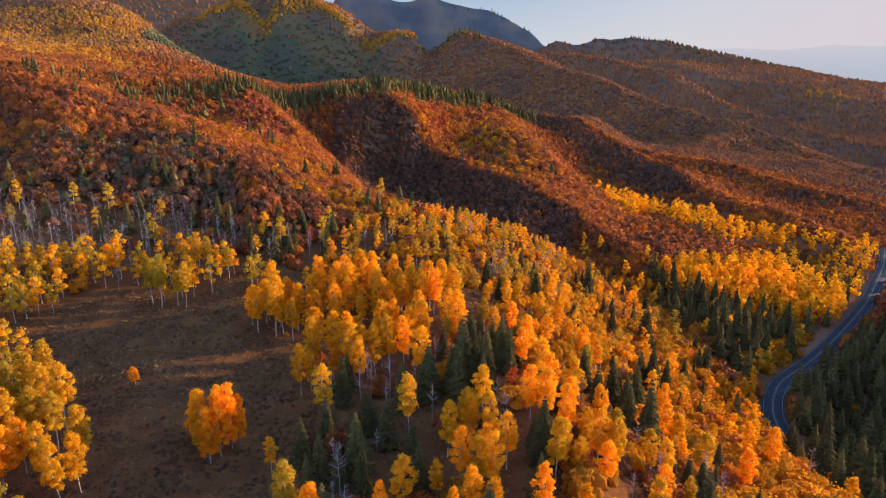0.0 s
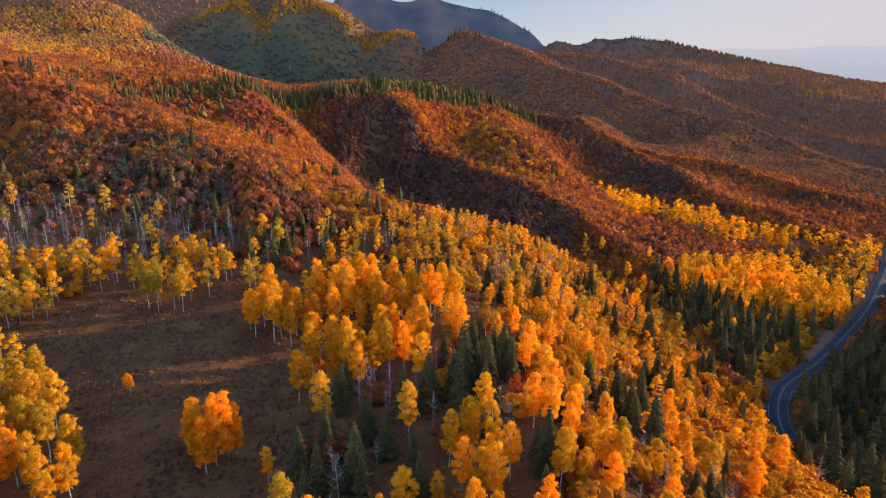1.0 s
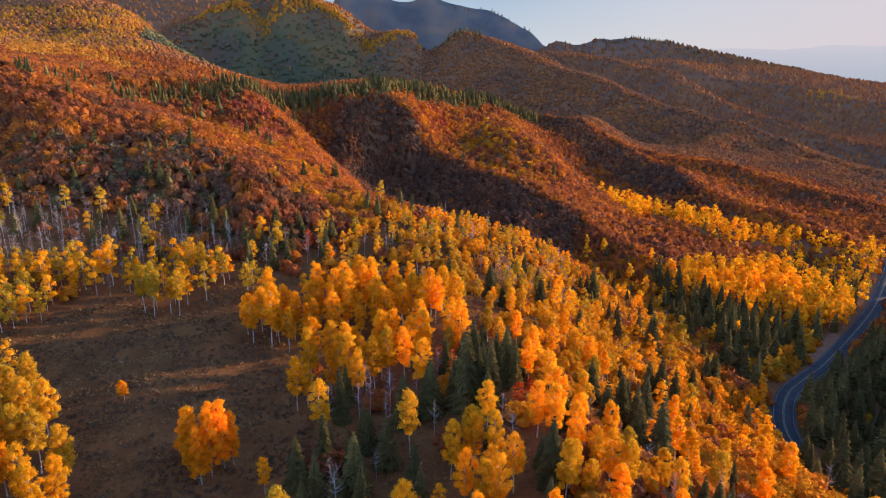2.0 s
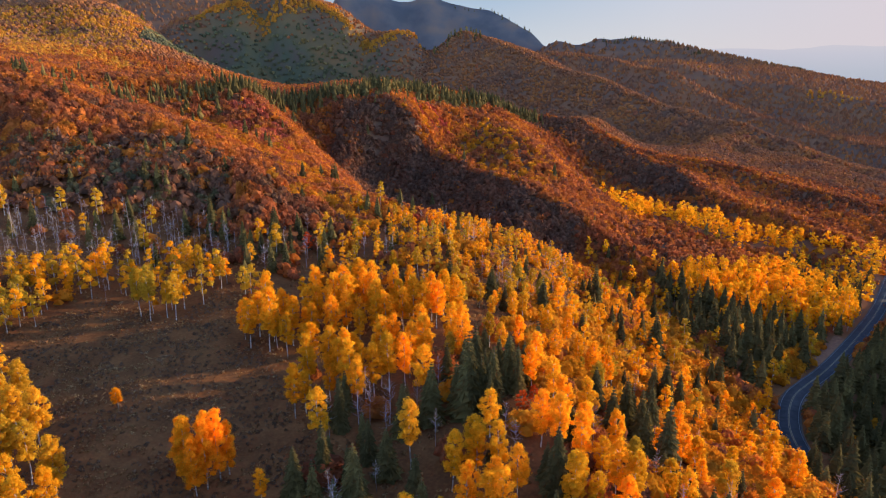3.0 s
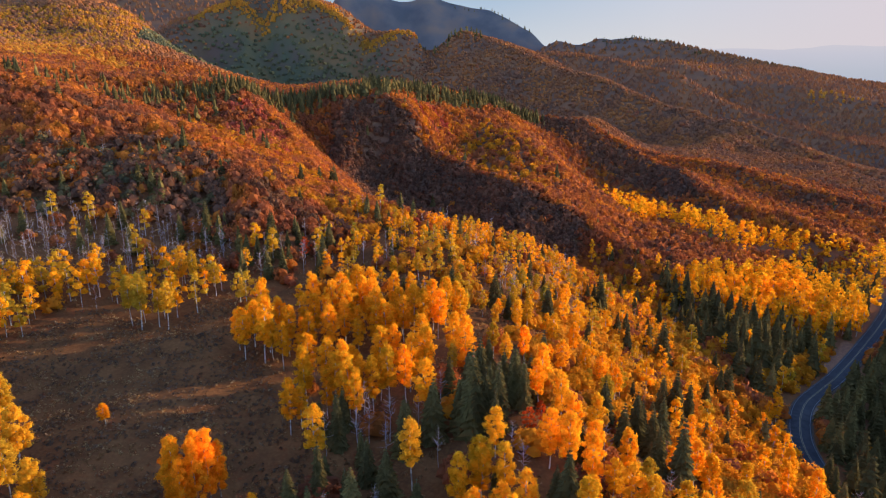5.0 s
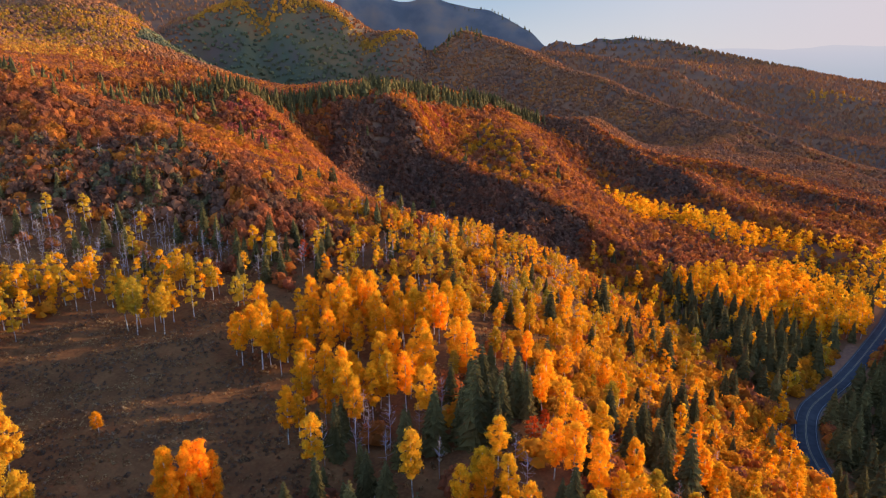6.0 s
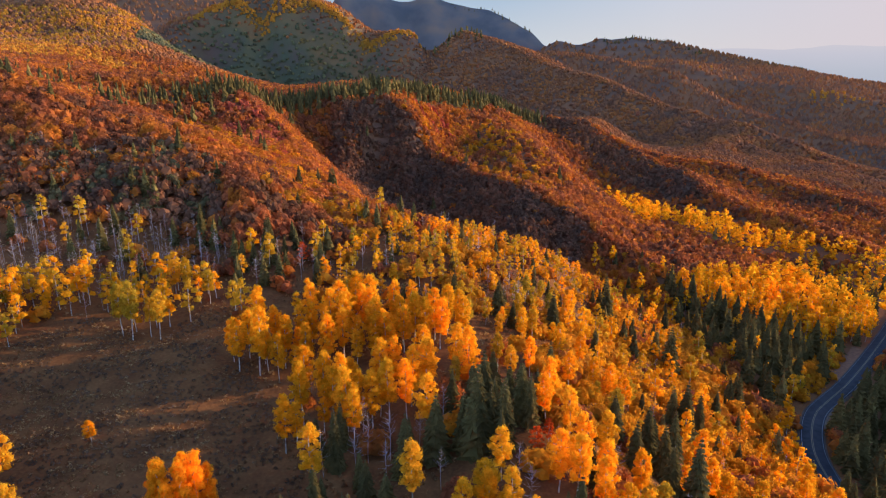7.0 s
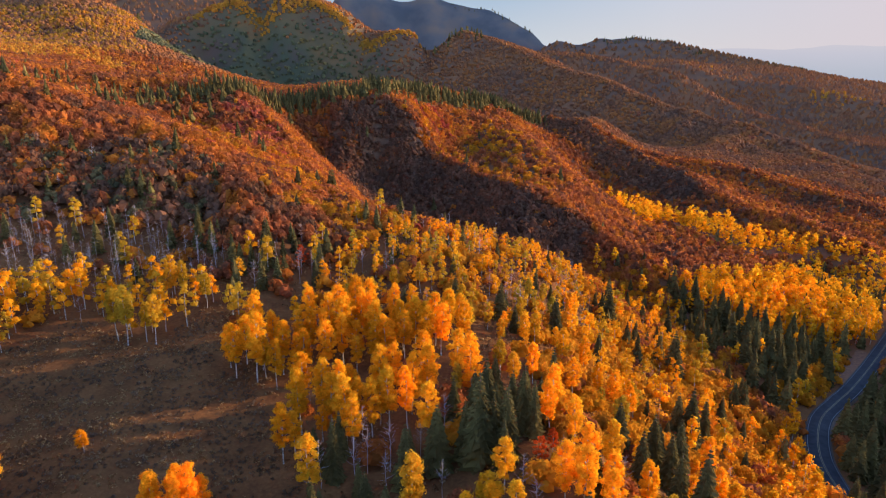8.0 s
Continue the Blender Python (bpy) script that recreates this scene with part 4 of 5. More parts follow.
    out["aspen"], out["pale"] = out["aspen"][keep[:n]], out["pale"][keep[n:]]
    close = np.hypot(out["fir"][:, 0], out["fir"][:, 1]) < 420
    out["fir"] = np.concatenate([out["fir"][close][thinned(out["fir"][close], np.where(out["fir"][close][:, 0] > 84, 4.7, 3.6))], out["fir"][~close]])
    return out


def thinned(xy, gap):
    """Which places stay when none may stand closer than gap to an earlier one."""
    keep = np.zeros(len(xy), bool)
    kept = np.zeros((0, 2))
    for i, q in enumerate(xy):
        if not len(kept) or ((kept - q) ** 2).sum(1).min() > gap[i] ** 2:
            keep[i] = True
            kept = np.vstack([kept, q])
    return keep


SOWN = sow()
# trees that stand apart: (x, y, height)
MEADOW_CLUMP = [(-39.0, 94.5, 11.2), (-37.8, 92.6, 12.8), (-36.4, 91.3, 10.4), (-35.3, 93.0, 12.2), (-34.2, 95.2, 12.6), (-36.3, 96.2, 11.6), (-40.2, 96.3, 9.0), (-33.2, 96.6, 9.6)]
EDGE_ASPENS = [(-40.3, 135.5, 11.8), (-36.2, 134.8, 14.7), (-35.1, 136.2, 9.5), (-42.6, 139.1, 9.4), (-33.0, 142.1, 9.5), (-25.9, 110.6, 10.7), (-24.3, 111.7, 8.4), (-20.8, 115.3, 6.8), (-26.2, 88.9, 6.7),
                (-30.1, 140.0, 7.9), (-25.2, 131.3, 9.0), (-29.4, 134.5, 7.2), (-56.6, 111.2, 4.1)]
BENCH_ASPENS = [(-66.8, 148.9, 13.9), (-60.9, 149.1, 11.5), (-63.5, 150.6, 9.2), (-69.8, 151.1, 12.4), (-55.4, 164.3, 9.0), (-61.7, 167.7, 10.8), (-64.4, 167.7, 10.3)]
FRONT_ASPENS = [(0.7, 88.0, 10.1), (4.1, 89.3, 9.8), (7.3, 88.1, 10.2), (9.0, 83.1, 9.5), (4.9, 79.4, 9.5), (6.5, 78.1, 10.4), (2.3, 81.0, 10.4), (13.9, 95.2, 10.1), (16.0, 93.6, 10.7), (23.3, 108.0, 9.5), (19.2, 90.2, 10.6), (26.0, 99.0, 9.5), (15.8, 80.8, 10.7), (22.7, 85.8, 10.2), (25.0, 85.7, 10.2), (48.3, 131.5, 10.8), (43.4, 115.9, 10.5), (43.8, 110.5, 10.5), (33.4, 93.5, 9.3), (34.6, 90.3, 9.8)]
MID_ASPENS = [(53.1, 117.1, 8.4), (22.0, 132.2, 8.6), (27.6, 137.3, 8.6), (31.4, 138.2, 9.5), (34.5, 137.9, 8.5), (14.9, 133.8, 8.7), (8.9, 122.6, 9.0), (15.0, 114.8, 9.5), (18.1, 110.4, 9.7), (91.7, 179.3, 9.3), (86.6, 173.8, 8.6), (27.0, 147.0, 9.1), (22.5, 146.0, 9.3), (-57.4, 83.1, 11.0), (-51.8, 82.3, 10.4), (-53.0, 79.4, 11.4), (-61.3, 85.4, 10.3)]
HIGH_ASPENS = [(-32.1, 137.8, 11.8), (-27.9, 130.2, 12.0), (-23.5, 136.8, 11.9), (-21.8, 121.1, 12.2), (-29.4, 151.3, 12.5), (-21.8, 145.7, 12.9), (-21.2, 141.3, 11.6), (-14.7, 144.8, 12.3), (-13.9, 133.0, 12.4), (-12.6, 139.2, 11.6), (-9.2, 136.5, 11.0), (-5.6, 129.7, 12.9), (-3.1, 131.0, 11.6), (0.8, 131.5, 11.6), (3.2, 125.7, 12.8), (-12.6, 124.8, 12.2), (-6.8, 122.3, 11.9), (-4.2, 123.6, 12.5), (-13.0, 116.0, 11.1), (-3.9, 113.0, 12.4), (-1.7, 116.8, 11.8), (-17.3, 126.1, 11.2), (-13.5, 111.8, 12.3), (-16.7, 114.4, 12.8), (-19.6, 117.7, 11.4), (-24.7, 117.6, 12.2)]
SLOPE_ASPENS = [(-3.8, 157.1, 7.7), (-0.2, 159.6, 8.3), (2.5, 163.1, 8.3), (8.5, 170.9, 7.6), (3.8, 152.5, 8.4), (-13.4, 172.5, 8.2), (-9.7, 166.9, 8.2), (-7.2, 175.0, 8.4), (0.7, 124.9, 7.9), (8.8, 133.7, 8.3), (10.6, 127.6, 8.5), (10.3, 148.1, 7.5), (-19.9, 160.2, 8.4), (-18.0, 167.1, 7.9), (19.7, 181.1, 8.0), (23.9, 183.9, 7.5), (15.6, 162.7, 8.3), (25.0, 175.7, 7.7), (17.7, 152.8, 8.5), (-11.8, 157.9, 7.7)]
WEST_ASPENS = [(-71.7, 104.4, 11.2), (-70.9, 108.6, 11.5), (-61.6, 97.1, 12.6), (-62.8, 91.0, 12.2), (-59.9, 91.3, 11.2), (-53.9, 87.2, 11.9)]
STAND_FIRS = [(1.6, 109.0, 10.2), (3.6, 106.9, 15.6), (5.6, 107.2, 11.1), (7.6, 106.4, 12.5), (10.9, 114.5, 11.7), (13.9, 117.6, 8.8), (9.3, 116.9, 9.9), (0.1, 120.2, 8.4), (5.3, 118.2, 12.0), (6.9, 103.8, 8.7), (3.4, 117.7, 10.5)]
LONE_FIRS = [(51, 148, 13.0), (57, 155, 11.0), (67, 169, 9.5), (36, 118, 11.5), (36, 104, 16.0), (33, 106, 12.0), (76, 182, 8.5), (71, 165, 7.1), (47, 205, 14.5), (63, 193, 15.0), (60, 197, 12.0), (-67, 195, 11.0), (-47, 186, 10.0), (-44, 269, 9.5),
             (40.5, 126.2, 13.5), (36.1, 124.7, 9.7), (49.9, 145.2, 14.8), (47.4, 146.2, 11.6), (11.6, 166.5, 9.6), (50.5, 220.1, 13.4), (78.0, 241.8, 11.6), (-48.4, 192.0, 10.3), (-70.3, 203.9, 8.2), (-42.4, 265.2, 11.3),
             (-11.9, 96.9, 7.9), (-14.3, 91.6, 7.0), (-15.0, 83.3, 7.4), (13.0, 76.9, 7.7), (38.0, 89.8, 9.1), (-18.0, 97.0, 5.7), (-19.4, 82.7, 6.5), (-13.3, 101.1, 6.4), (79.7, 186.2, 8.5),
             (79, 134, 9.0), (82.5, 139, 7.5), (76.5, 128, 9.0), (84, 130, 8.5), (87, 124, 9.0), (80, 123, 8.0), (74, 121, 8.0), (90, 133, 8.0)]


RED_TREES = [(-38.5, 188.0, 6.5), (12.0, 104.0, 5.0), (14.5, 108.0, 4.2), (84.0, 226.0, 5.0), (60.0, 246.0, 4.5)]
BARE_TREES = [(-14.8, 84.0, 7.0), (-9.5, 101.0, 8.0), (-1.5, 113.0, 9.5), (-14.0, 112.5, 8.0), (31.5, 96.0, 8.0), (36.0, 83.0, 7.0), (-16.5, 88.0, 6.0), (80.5, 142.0, 6.5)]


def clear_of(xy, others, gap):
    keep = np.ones(len(xy), bool)
    for q in others:
        keep &= (xy[:, 0] - q[0]) ** 2 + (xy[:, 1] - q[1]) ** 2 > gap * gap
    return xy[keep]


GAPS = [(-68.0, 144.0, 2.9), (-48.5, 121.5, 2.9), (-80.0, 154.0, 2.4), (-26.0, 108.3, 2.2), (-30.0, 90.5, 1.6), (-56.6, 111.2, 1.6)]   # (x, y, half width) of open lanes through the groves


def in_gap(xy, tall, share=1.0):
    """Places in the narrow lanes that let the low sun reach the meadow; shrubs stand in their far part."""
    ux, uy = math.sin(radians(SUN_AZIMUTH)), math.cos(radians(SUN_AZIMUTH))
    hit = np.zeros(len(xy), bool)
    for x, y, half in GAPS:
        dx, dy = xy[:, 0] - x, xy[:, 1] - y
        hit |= (np.abs(dx * uy - dy * ux) < half * share) & (dx * ux + dy * uy > (12 if tall else 0)) & (dx * ux + dy * uy < (85 if tall else 28))
    return hit


def part(name, mesh, parent, label=""):
    ob = new(name, mesh)
    ob.parent = parent
    if label:
        tagged(ob, label)
    return ob


def plant(x, y, scale, turn, squeeze=1.0, sink=0.1):
    z = float(land(x, y)[0]) - sink
    return pose(x, y, z, 0, 0, turn) @ Matrix.Diagonal((scale * squeeze, scale * squeeze, scale, 1))


class Grove:
    """Repeats of one kind of tree: a few shapes built once with their parts, then copied."""

    def __init__(self, name, label, category, group, shapes, height):
        self.shapes, self.height, self.made, self.turns = shapes, height, [None] * len(shapes), 0
        self.name, self.label, self.category, self.group = name, label, category, group

    def add(self, x, y, height, squeeze=1.0):
        k = self.turns % len(self.shapes)
        self.turns += 1
        m = plant(x, y, height / self.height, (self.turns * 137.5) % 360, squeeze)
        if self.made[k] is None:
            thing = new(self.name)
            thing.empty_display_size = 0.5
            tagged(thing, self.label, self.category, self.group)
            for name, mesh, label in self.shapes[k]:
                part(name, mesh, thing, label)
            self.made[k] = thing
            thing.matrix_basis = m
        else:
            c = copy_thing(self.made[k], Matrix.Identity(4))
            c.matrix_basis = m


def aspen_shapes(tag, leaf, seeds, low=0.30, girth=0.165, count=1800, size=0.24):
    out = []
    for s in seeds:
        wood, crown = aspen_arrays(s, 12.0, count, size, low, girth)
        out.append([("trunk", quad_mesh("trunk", *wood, [ASPEN_BARK], smooth=True), "pale slender trunk with limbs"),
                    ("crown", quad_mesh(tag, *crown, [leaf]), "")])
    return out


def fir_shapes(seeds):
    out = []
    for s in seeds:
        wood, boughs = fir_arrays(s, 12.0, 20, 11, 0.20 + 0.025 * (s % 3))
        out.append([("trunk", quad_mesh("trunk", *wood, [DARK_BARK], smooth=True), "dark straight trunk"), ("crown", quad_mesh("fir_boughs", *boughs, [FIR_NEEDLE]), "")])
    return out


def oak_shapes(tag, leaf, seeds):
    out = []
    for s in seeds:
        wood, crown = oak_arrays(s, 2.4, 9, 380, 0.32)
        crown = join([lobed_body(s + 300, 2.3, 9), crown])
        out.append([("stems", quad_mesh("stems", *wood, [DARK_BARK]), "short dark stems"), ("crown", quad_mesh(tag, *crown, [leaf]), "")])
    return out


def bare_shapes(seeds):
    out = []
    for s in seeds:
        out.append([("trunk", quad_mesh("trunk", *bare_arrays(s, 10.0, 34), [GREY_TWIG]), "")])
    return out


def nearest(xy, count, reach):
    d = np.hypot(xy[:, 0] + 5.0, xy[:, 1] - 75.0)
    order = np.argsort(d)
    cut = min(count, int((d < reach).sum()))
    return xy[order[:cut]], xy[order[cut:]]


def build_trees():
    rng = np.random.default_rng(5)
    for grove in (EDGE_ASPENS, HIGH_ASPENS, SLOPE_ASPENS, FRONT_ASPENS, MID_ASPENS):
        blocks = in_gap(np.array(grove)[:, :2], True, 0.8)
        grove[:] = [q for q, hit in zip(grove, blocks) if not hit]
    single = MEADOW_CLUMP + EDGE_ASPENS + BENCH_ASPENS + FRONT_ASPENS + MID_ASPENS + HIGH_ASPENS + SLOPE_ASPENS + WEST_ASPENS + STAND_FIRS + LONE_FIRS
    for k in SOWN:
        SOWN[k] = clear_of(SOWN[k], single, 2.2)
        SOWN[k] = SOWN[k][~in_gap(SOWN[k], k not in ("oak", "amber", "green"))]
    aspens = Grove("aspen_tree", "golden-orange aspen with a pale trunk in dry grass", "tree", "aspens of the near slope", aspen_shapes("golden_crown", ASPEN_LEAF, range(20, 28)), 12.0)
    pale = Grove("aspen_tree", "dull golden aspen with a bare pale lower trunk", "tree", "aspens at the meadow's far edge", aspen_shapes("pale_crown", PALE_ASPEN_LEAF, range(40, 46), 0.38, 0.15, 1500), 12.0)
    clump = Grove("aspen_tree", "bright orange aspen of a tight clump in the meadow", "tree", "aspen clump in the meadow", aspen_shapes("orange_crown", CLUMP_LEAF, range(50, 54), 0.15, 0.145, 3800, 0.2), 12.0)
    firs = Grove("fir_tree", "dark green narrow fir among golden aspens", "tree", "firs of the near slope", fir_shapes(range(60, 66)), 12.0)
    oaks = Grove("oak_shrub", "rust-red scrub oak on the hillside", "shrub", "scrub oaks of the slope", oak_shapes("rust_crown", OAK_LEAF, range(70, 75)), 3.6)
    amber = Grove("oak_shrub", "amber-orange scrub oak on the steep slope", "shrub", "scrub oaks above the road", oak_shapes("amber_crown", AMBER_LEAF, range(80, 85)), 3.6)
    bares = Grove("bare_aspen", "leafless grey aspen with thin upright twigs", "tree", "bare aspens at the hill's foot", bare_shapes(range(90, 95)), 10.0)
    for x, y, h in MEADOW_CLUMP:
        clump.add(x, y, h, 0.95)
    for x, y, h in EDGE_ASPENS + FRONT_ASPENS + MID_ASPENS + HIGH_ASPENS:
        aspens.add(x, y, h, 1.7 if h < 5 else 1.0)
    for x, y, h in BENCH_ASPENS + SLOPE_ASPENS + WEST_ASPENS:
        pale.add(x, y, h)
    red = Grove("red_tree", "small bright red tree among firs and aspens", "tree", "red trees of the slope", aspen_shapes("red_crown", RED_LEAF, range(56, 58), 0.2, 0.2, 1100), 12.0)
    for x, y, h in RED_TREES:
        red.add(x, y, h, 1.25)
    for x, y, h in BARE_TREES:
        bares.add(x, y, h)
    for x, y, h in STAND_FIRS + LONE_FIRS:
        firs.add(x, y, h)
    left = {}
    for kind, grove, count, reach, low, high in (("aspen", aspens, 140, 130, 8.5, 12.5), ("pale", pale, 85, 135, 8.5, 12.5), ("fir", firs, 130, 140, 5.5, 12.0),
                                                 ("bare", bares, 90, 140, 5.5, 9.5), ("oak", oaks, 80, 175, 2.8, 5.0), ("amber", amber, 200, 130, 2.8, 5.2)):
        close, left[kind] = nearest(SOWN[kind], count, reach)
        young = inside(close[:, 0], close[:, 1], STANDS["upper_slope"]) | inside(close[:, 0], close[:, 1], STANDS["mixed_slope"]) if kind in ("aspen", "pale") else np.zeros(len(close), bool)
        front = inside(close[:, 0], close[:, 1], STANDS["front_grove"]) if kind in ("aspen", "pale") else np.zeros(len(close), bool)
        for (x, y), small, slight in zip(close, young, front):
            grove.add(float(x), float(y), float(rng.uniform(low, high)) * (0.66 if small else 0.8 if slight else 1.0), float(rng.uniform(0.85, 1.2)))
    for kind in ("gold", "green", "dull", "red"):
        left[kind] = SOWN[kind]
    return left


LEFT = build_trees()


# ---- the woods beyond: joined, too many to count ----
def woods(name, label, category, xy, bands, leaf, wood_mat, low, high, make, rng):
    """Joined plants in bands of distance, each with its own fineness: (near, far, fineness, growth)."""
    d = np.hypot(xy[:, 0], xy[:, 1])
    crown, wood = [], []
    for near, far, fine, grow in bands:
        s = (d >= near) & (d < far)
        if not s.any():
            continue
        x, y = xy[s, 0], xy[s, 1]
        z = land(x, y) - 0.15
        scale = rng.uniform(low, high, len(x)) * np.maximum(1.0, grow * d[s] / near if near else 1.0)
        if category == "trees":
            scale = scale * np.where(inside(x, y, STANDS["upper_slope"]), 0.68, 1.0) * np.where(inside(x, y, STANDS["fir_bench"]) | inside(x, y, STANDS["fir_rim"]), 0.72, 1.0)
            if name == "fir_wood":
                scale = scale * np.where(d[s] > 420, 0.7, 1.0)
                scale = scale * np.where(inside(x, y, STANDS["valley_fir"]) | inside(x, y, STANDS["east_wood"]), 1.65, 1.0)
            if leaf is GOLD_LEAF:
                scale = scale * np.where(inside(x, y, STANDS["valley_gold"]), 1.15, 1.0)
            if leaf is FAR_GOLD_LEAF:
                scale = scale * np.where(d[s] > 520, 0.85, 1.0)
        made = [make(fine, k) for k in range(5)]
        state = rng.integers(1 << 30)
        crown.append(spread([m[1] for m in made], x, y, z, scale, np.random.default_rng(state)))
        if made[0][0] is not None:
            wood.append(spread([m[0] for m in made], x, y, z, scale, np.random.default_rng(state)))
    pieces = crown + wood
    v, q = join(pieces)
    leafy = sum(len(c[1] if q.shape[1] == 4 else three_sided(c[1])) for c in crown)
    slots = (np.arange(len(q)) >= leafy).astype(np.int32)
    ob = new(name, quad_mesh(name, v, q, [leaf, wood_mat], slots))
    tagged(ob, label, category, kind="stuff")
    return ob


def make_aspen(fine, k):
    if fine < 0.2:
        rng = np.random.default_rng(100 + k)
        n = 10 if fine > 0.07 else 5
        d = rng.normal(0, 1, (n, 3))
        d /= np.linalg.norm(d, axis=1)[:, None]
        core = dome_arrays(100 + k, 3.0, 4.6, 2, 6)
        return None, join([core, leaf_quads(rng, d * (2.4, 2.4, 2.0) + (0, 0, 3.2), d, 1.5)])
    wood, crown = aspen_arrays(100 + k, 1.0 * 10, int(200 * fine), 0.36 / math.sqrt(fine), 0.26, 0.2, 9 if fine > 0.5 else 6, 4)
    return (wood if fine > 0.5 else None), crown


def make_fir(fine, k):
    if fine > 0.7:
        core = tier_fir_arrays(120 + k, 8.6, 5, 7)
        core[0][:, :2] *= 0.85
        wood, boughs = fir_arrays(130 + k, 9.0, 11, 8, 0.225)
        return None, join([core, boughs])
    return None, tier_fir_arrays(120 + k, 9.0, 4 if fine > 0.4 else 3, 6 if fine > 0.4 else 5)


def make_oak(fine, k):
    if fine < 0.3:
        rng = np.random.default_rng(140 + k)
        if fine < 0.1:
            return None, dome_arrays(150 + k, 2.9, 3.6, 1, 5)
        if fine < 0.15:
            return None, lobe(rng, (0, 0, 1.0), 2.8, 4)
        d = rng.normal(0, 1, (4, 3))
        d[:, 2] = np.abs(d[:, 2])
        d /= np.linalg.norm(d, axis=1)[:, None]
        return None, join([lobed_body(150 + k, 2.9, 2, 1.0, 4), leaf_quads(rng, d * 2.2 + (0, 0, 0.8), d, 1.1)])
    wood, crown = oak_arrays(140 + k, 2.3, 9, int(62 * fine) if fine > 0.4 else 10, 0.45 / math.sqrt(fine))
    return None, join([lobed_body(150 + k, 2.2, 4 if fine > 0.6 else 3, 1.0, 4), crown])


def build_woods():
    rng = np.random.default_rng(17)
    all_far = 9000
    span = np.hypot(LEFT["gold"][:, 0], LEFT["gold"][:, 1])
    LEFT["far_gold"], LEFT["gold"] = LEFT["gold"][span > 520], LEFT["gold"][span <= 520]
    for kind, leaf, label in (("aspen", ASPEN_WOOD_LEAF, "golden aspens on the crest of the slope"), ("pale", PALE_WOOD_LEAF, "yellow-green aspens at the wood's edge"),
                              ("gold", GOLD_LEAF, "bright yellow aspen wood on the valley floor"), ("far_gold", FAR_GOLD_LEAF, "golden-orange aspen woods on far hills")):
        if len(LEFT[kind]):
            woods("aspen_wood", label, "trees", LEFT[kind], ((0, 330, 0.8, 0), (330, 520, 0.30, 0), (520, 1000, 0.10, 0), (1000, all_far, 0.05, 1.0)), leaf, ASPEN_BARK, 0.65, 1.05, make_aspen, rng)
    woods("fir_wood", "dark green firs in the valley and along the ridges", "trees", LEFT["fir"], ((0, 330, 0.8, 0), (330, 700, 0.45, 0), (700, all_far, 0.32, 0.3)), FIR_NEEDLE, DARK_BARK, 0.6, 1.15, make_fir, rng)
    woods("oak_scrub", "rust-red and orange scrub oak covering the hillsides", "shrubs", LEFT["oak"], ((0, 330, 0.8, 0), (330, 460, 0.42, 0), (460, 720, 0.31, 0)), OAK_WOOD_LEAF, DARK_BARK, 0.9, 1.45, make_oak, rng)
    woods("far_scrub", "brown and russet scrub on the distant ridges, tinted pale for haze", "shrubs", LEFT["oak"], ((720, 900, 0.22, 0), (900, 1350, 0.12, 0), (1350, all_far, 0.08, 1.25)), FAR_HAZED_SCRUB, DARK_BARK, 0.85, 1.35, make_oak, rng)
    woods("amber_scrub", "amber-orange scrub oak on the steep slope above the road and, as brightening, on sunlit shoulders", "shrubs", LEFT["amber"], ((0, 330, 1.2, 0), (330, all_far, 0.45, 0)), AMBER_WOOD_LEAF, DARK_BARK, 0.8, 1.4, make_oak, rng)
    woods("red_scrub", "deep red scrub oak on the shoulder of the hill", "shrubs", LEFT["red"], ((0, all_far, 0.42, 0),), RED_SCRUB_LEAF, DARK_BARK, 0.9, 1.4, make_oak, rng)
    woods("dull_scrub", "dull red-brown scrub on the steep flank, leaf colour darkened for its shade", "shrubs", LEFT["dull"], ((0, 460, 0.42, 0), (460, all_far, 0.31, 0)), SHADE_DULLED_LEAF, DARK_BARK, 1.05, 1.6, make_oak, rng)
    woods("olive_scrub", "dull olive-brown scrub low on the hill, kept dark for its shade", "shrubs", LEFT["green"], ((0, 330, 1.1, 0), (330, 420, 0.5, 0)), OLIVE_LEAF, DARK_BARK, 0.9, 1.4, make_oak, rng)
    woods("green_wood", "dull green woods in the far basin, paled to stand in for haze", "trees", LEFT["green"], ((420, 560, 0.4, 0), (560, 900, 0.22, 0), (900, all_far, 0.12, 0)), FAR_HAZED_GREEN, DARK_BARK, 1.0, 1.7, make_oak, rng)
    x, y = LEFT["bare"][:, 0], LEFT["bare"][:, 1]
    v, q = spread([bare_arrays(160 + k, 9.0, 26) for k in range(5)], x, y, land(x, y) - 0.1, rng.uniform(0.55, 0.95, len(x)), rng)
    tagged(new("bare_aspen_wood", quad_mesh("bare_aspen_wood", v, q, [GREY_TWIG])), "leafless grey aspens at the foot of the hill", "trees", kind="stuff")


build_woods()


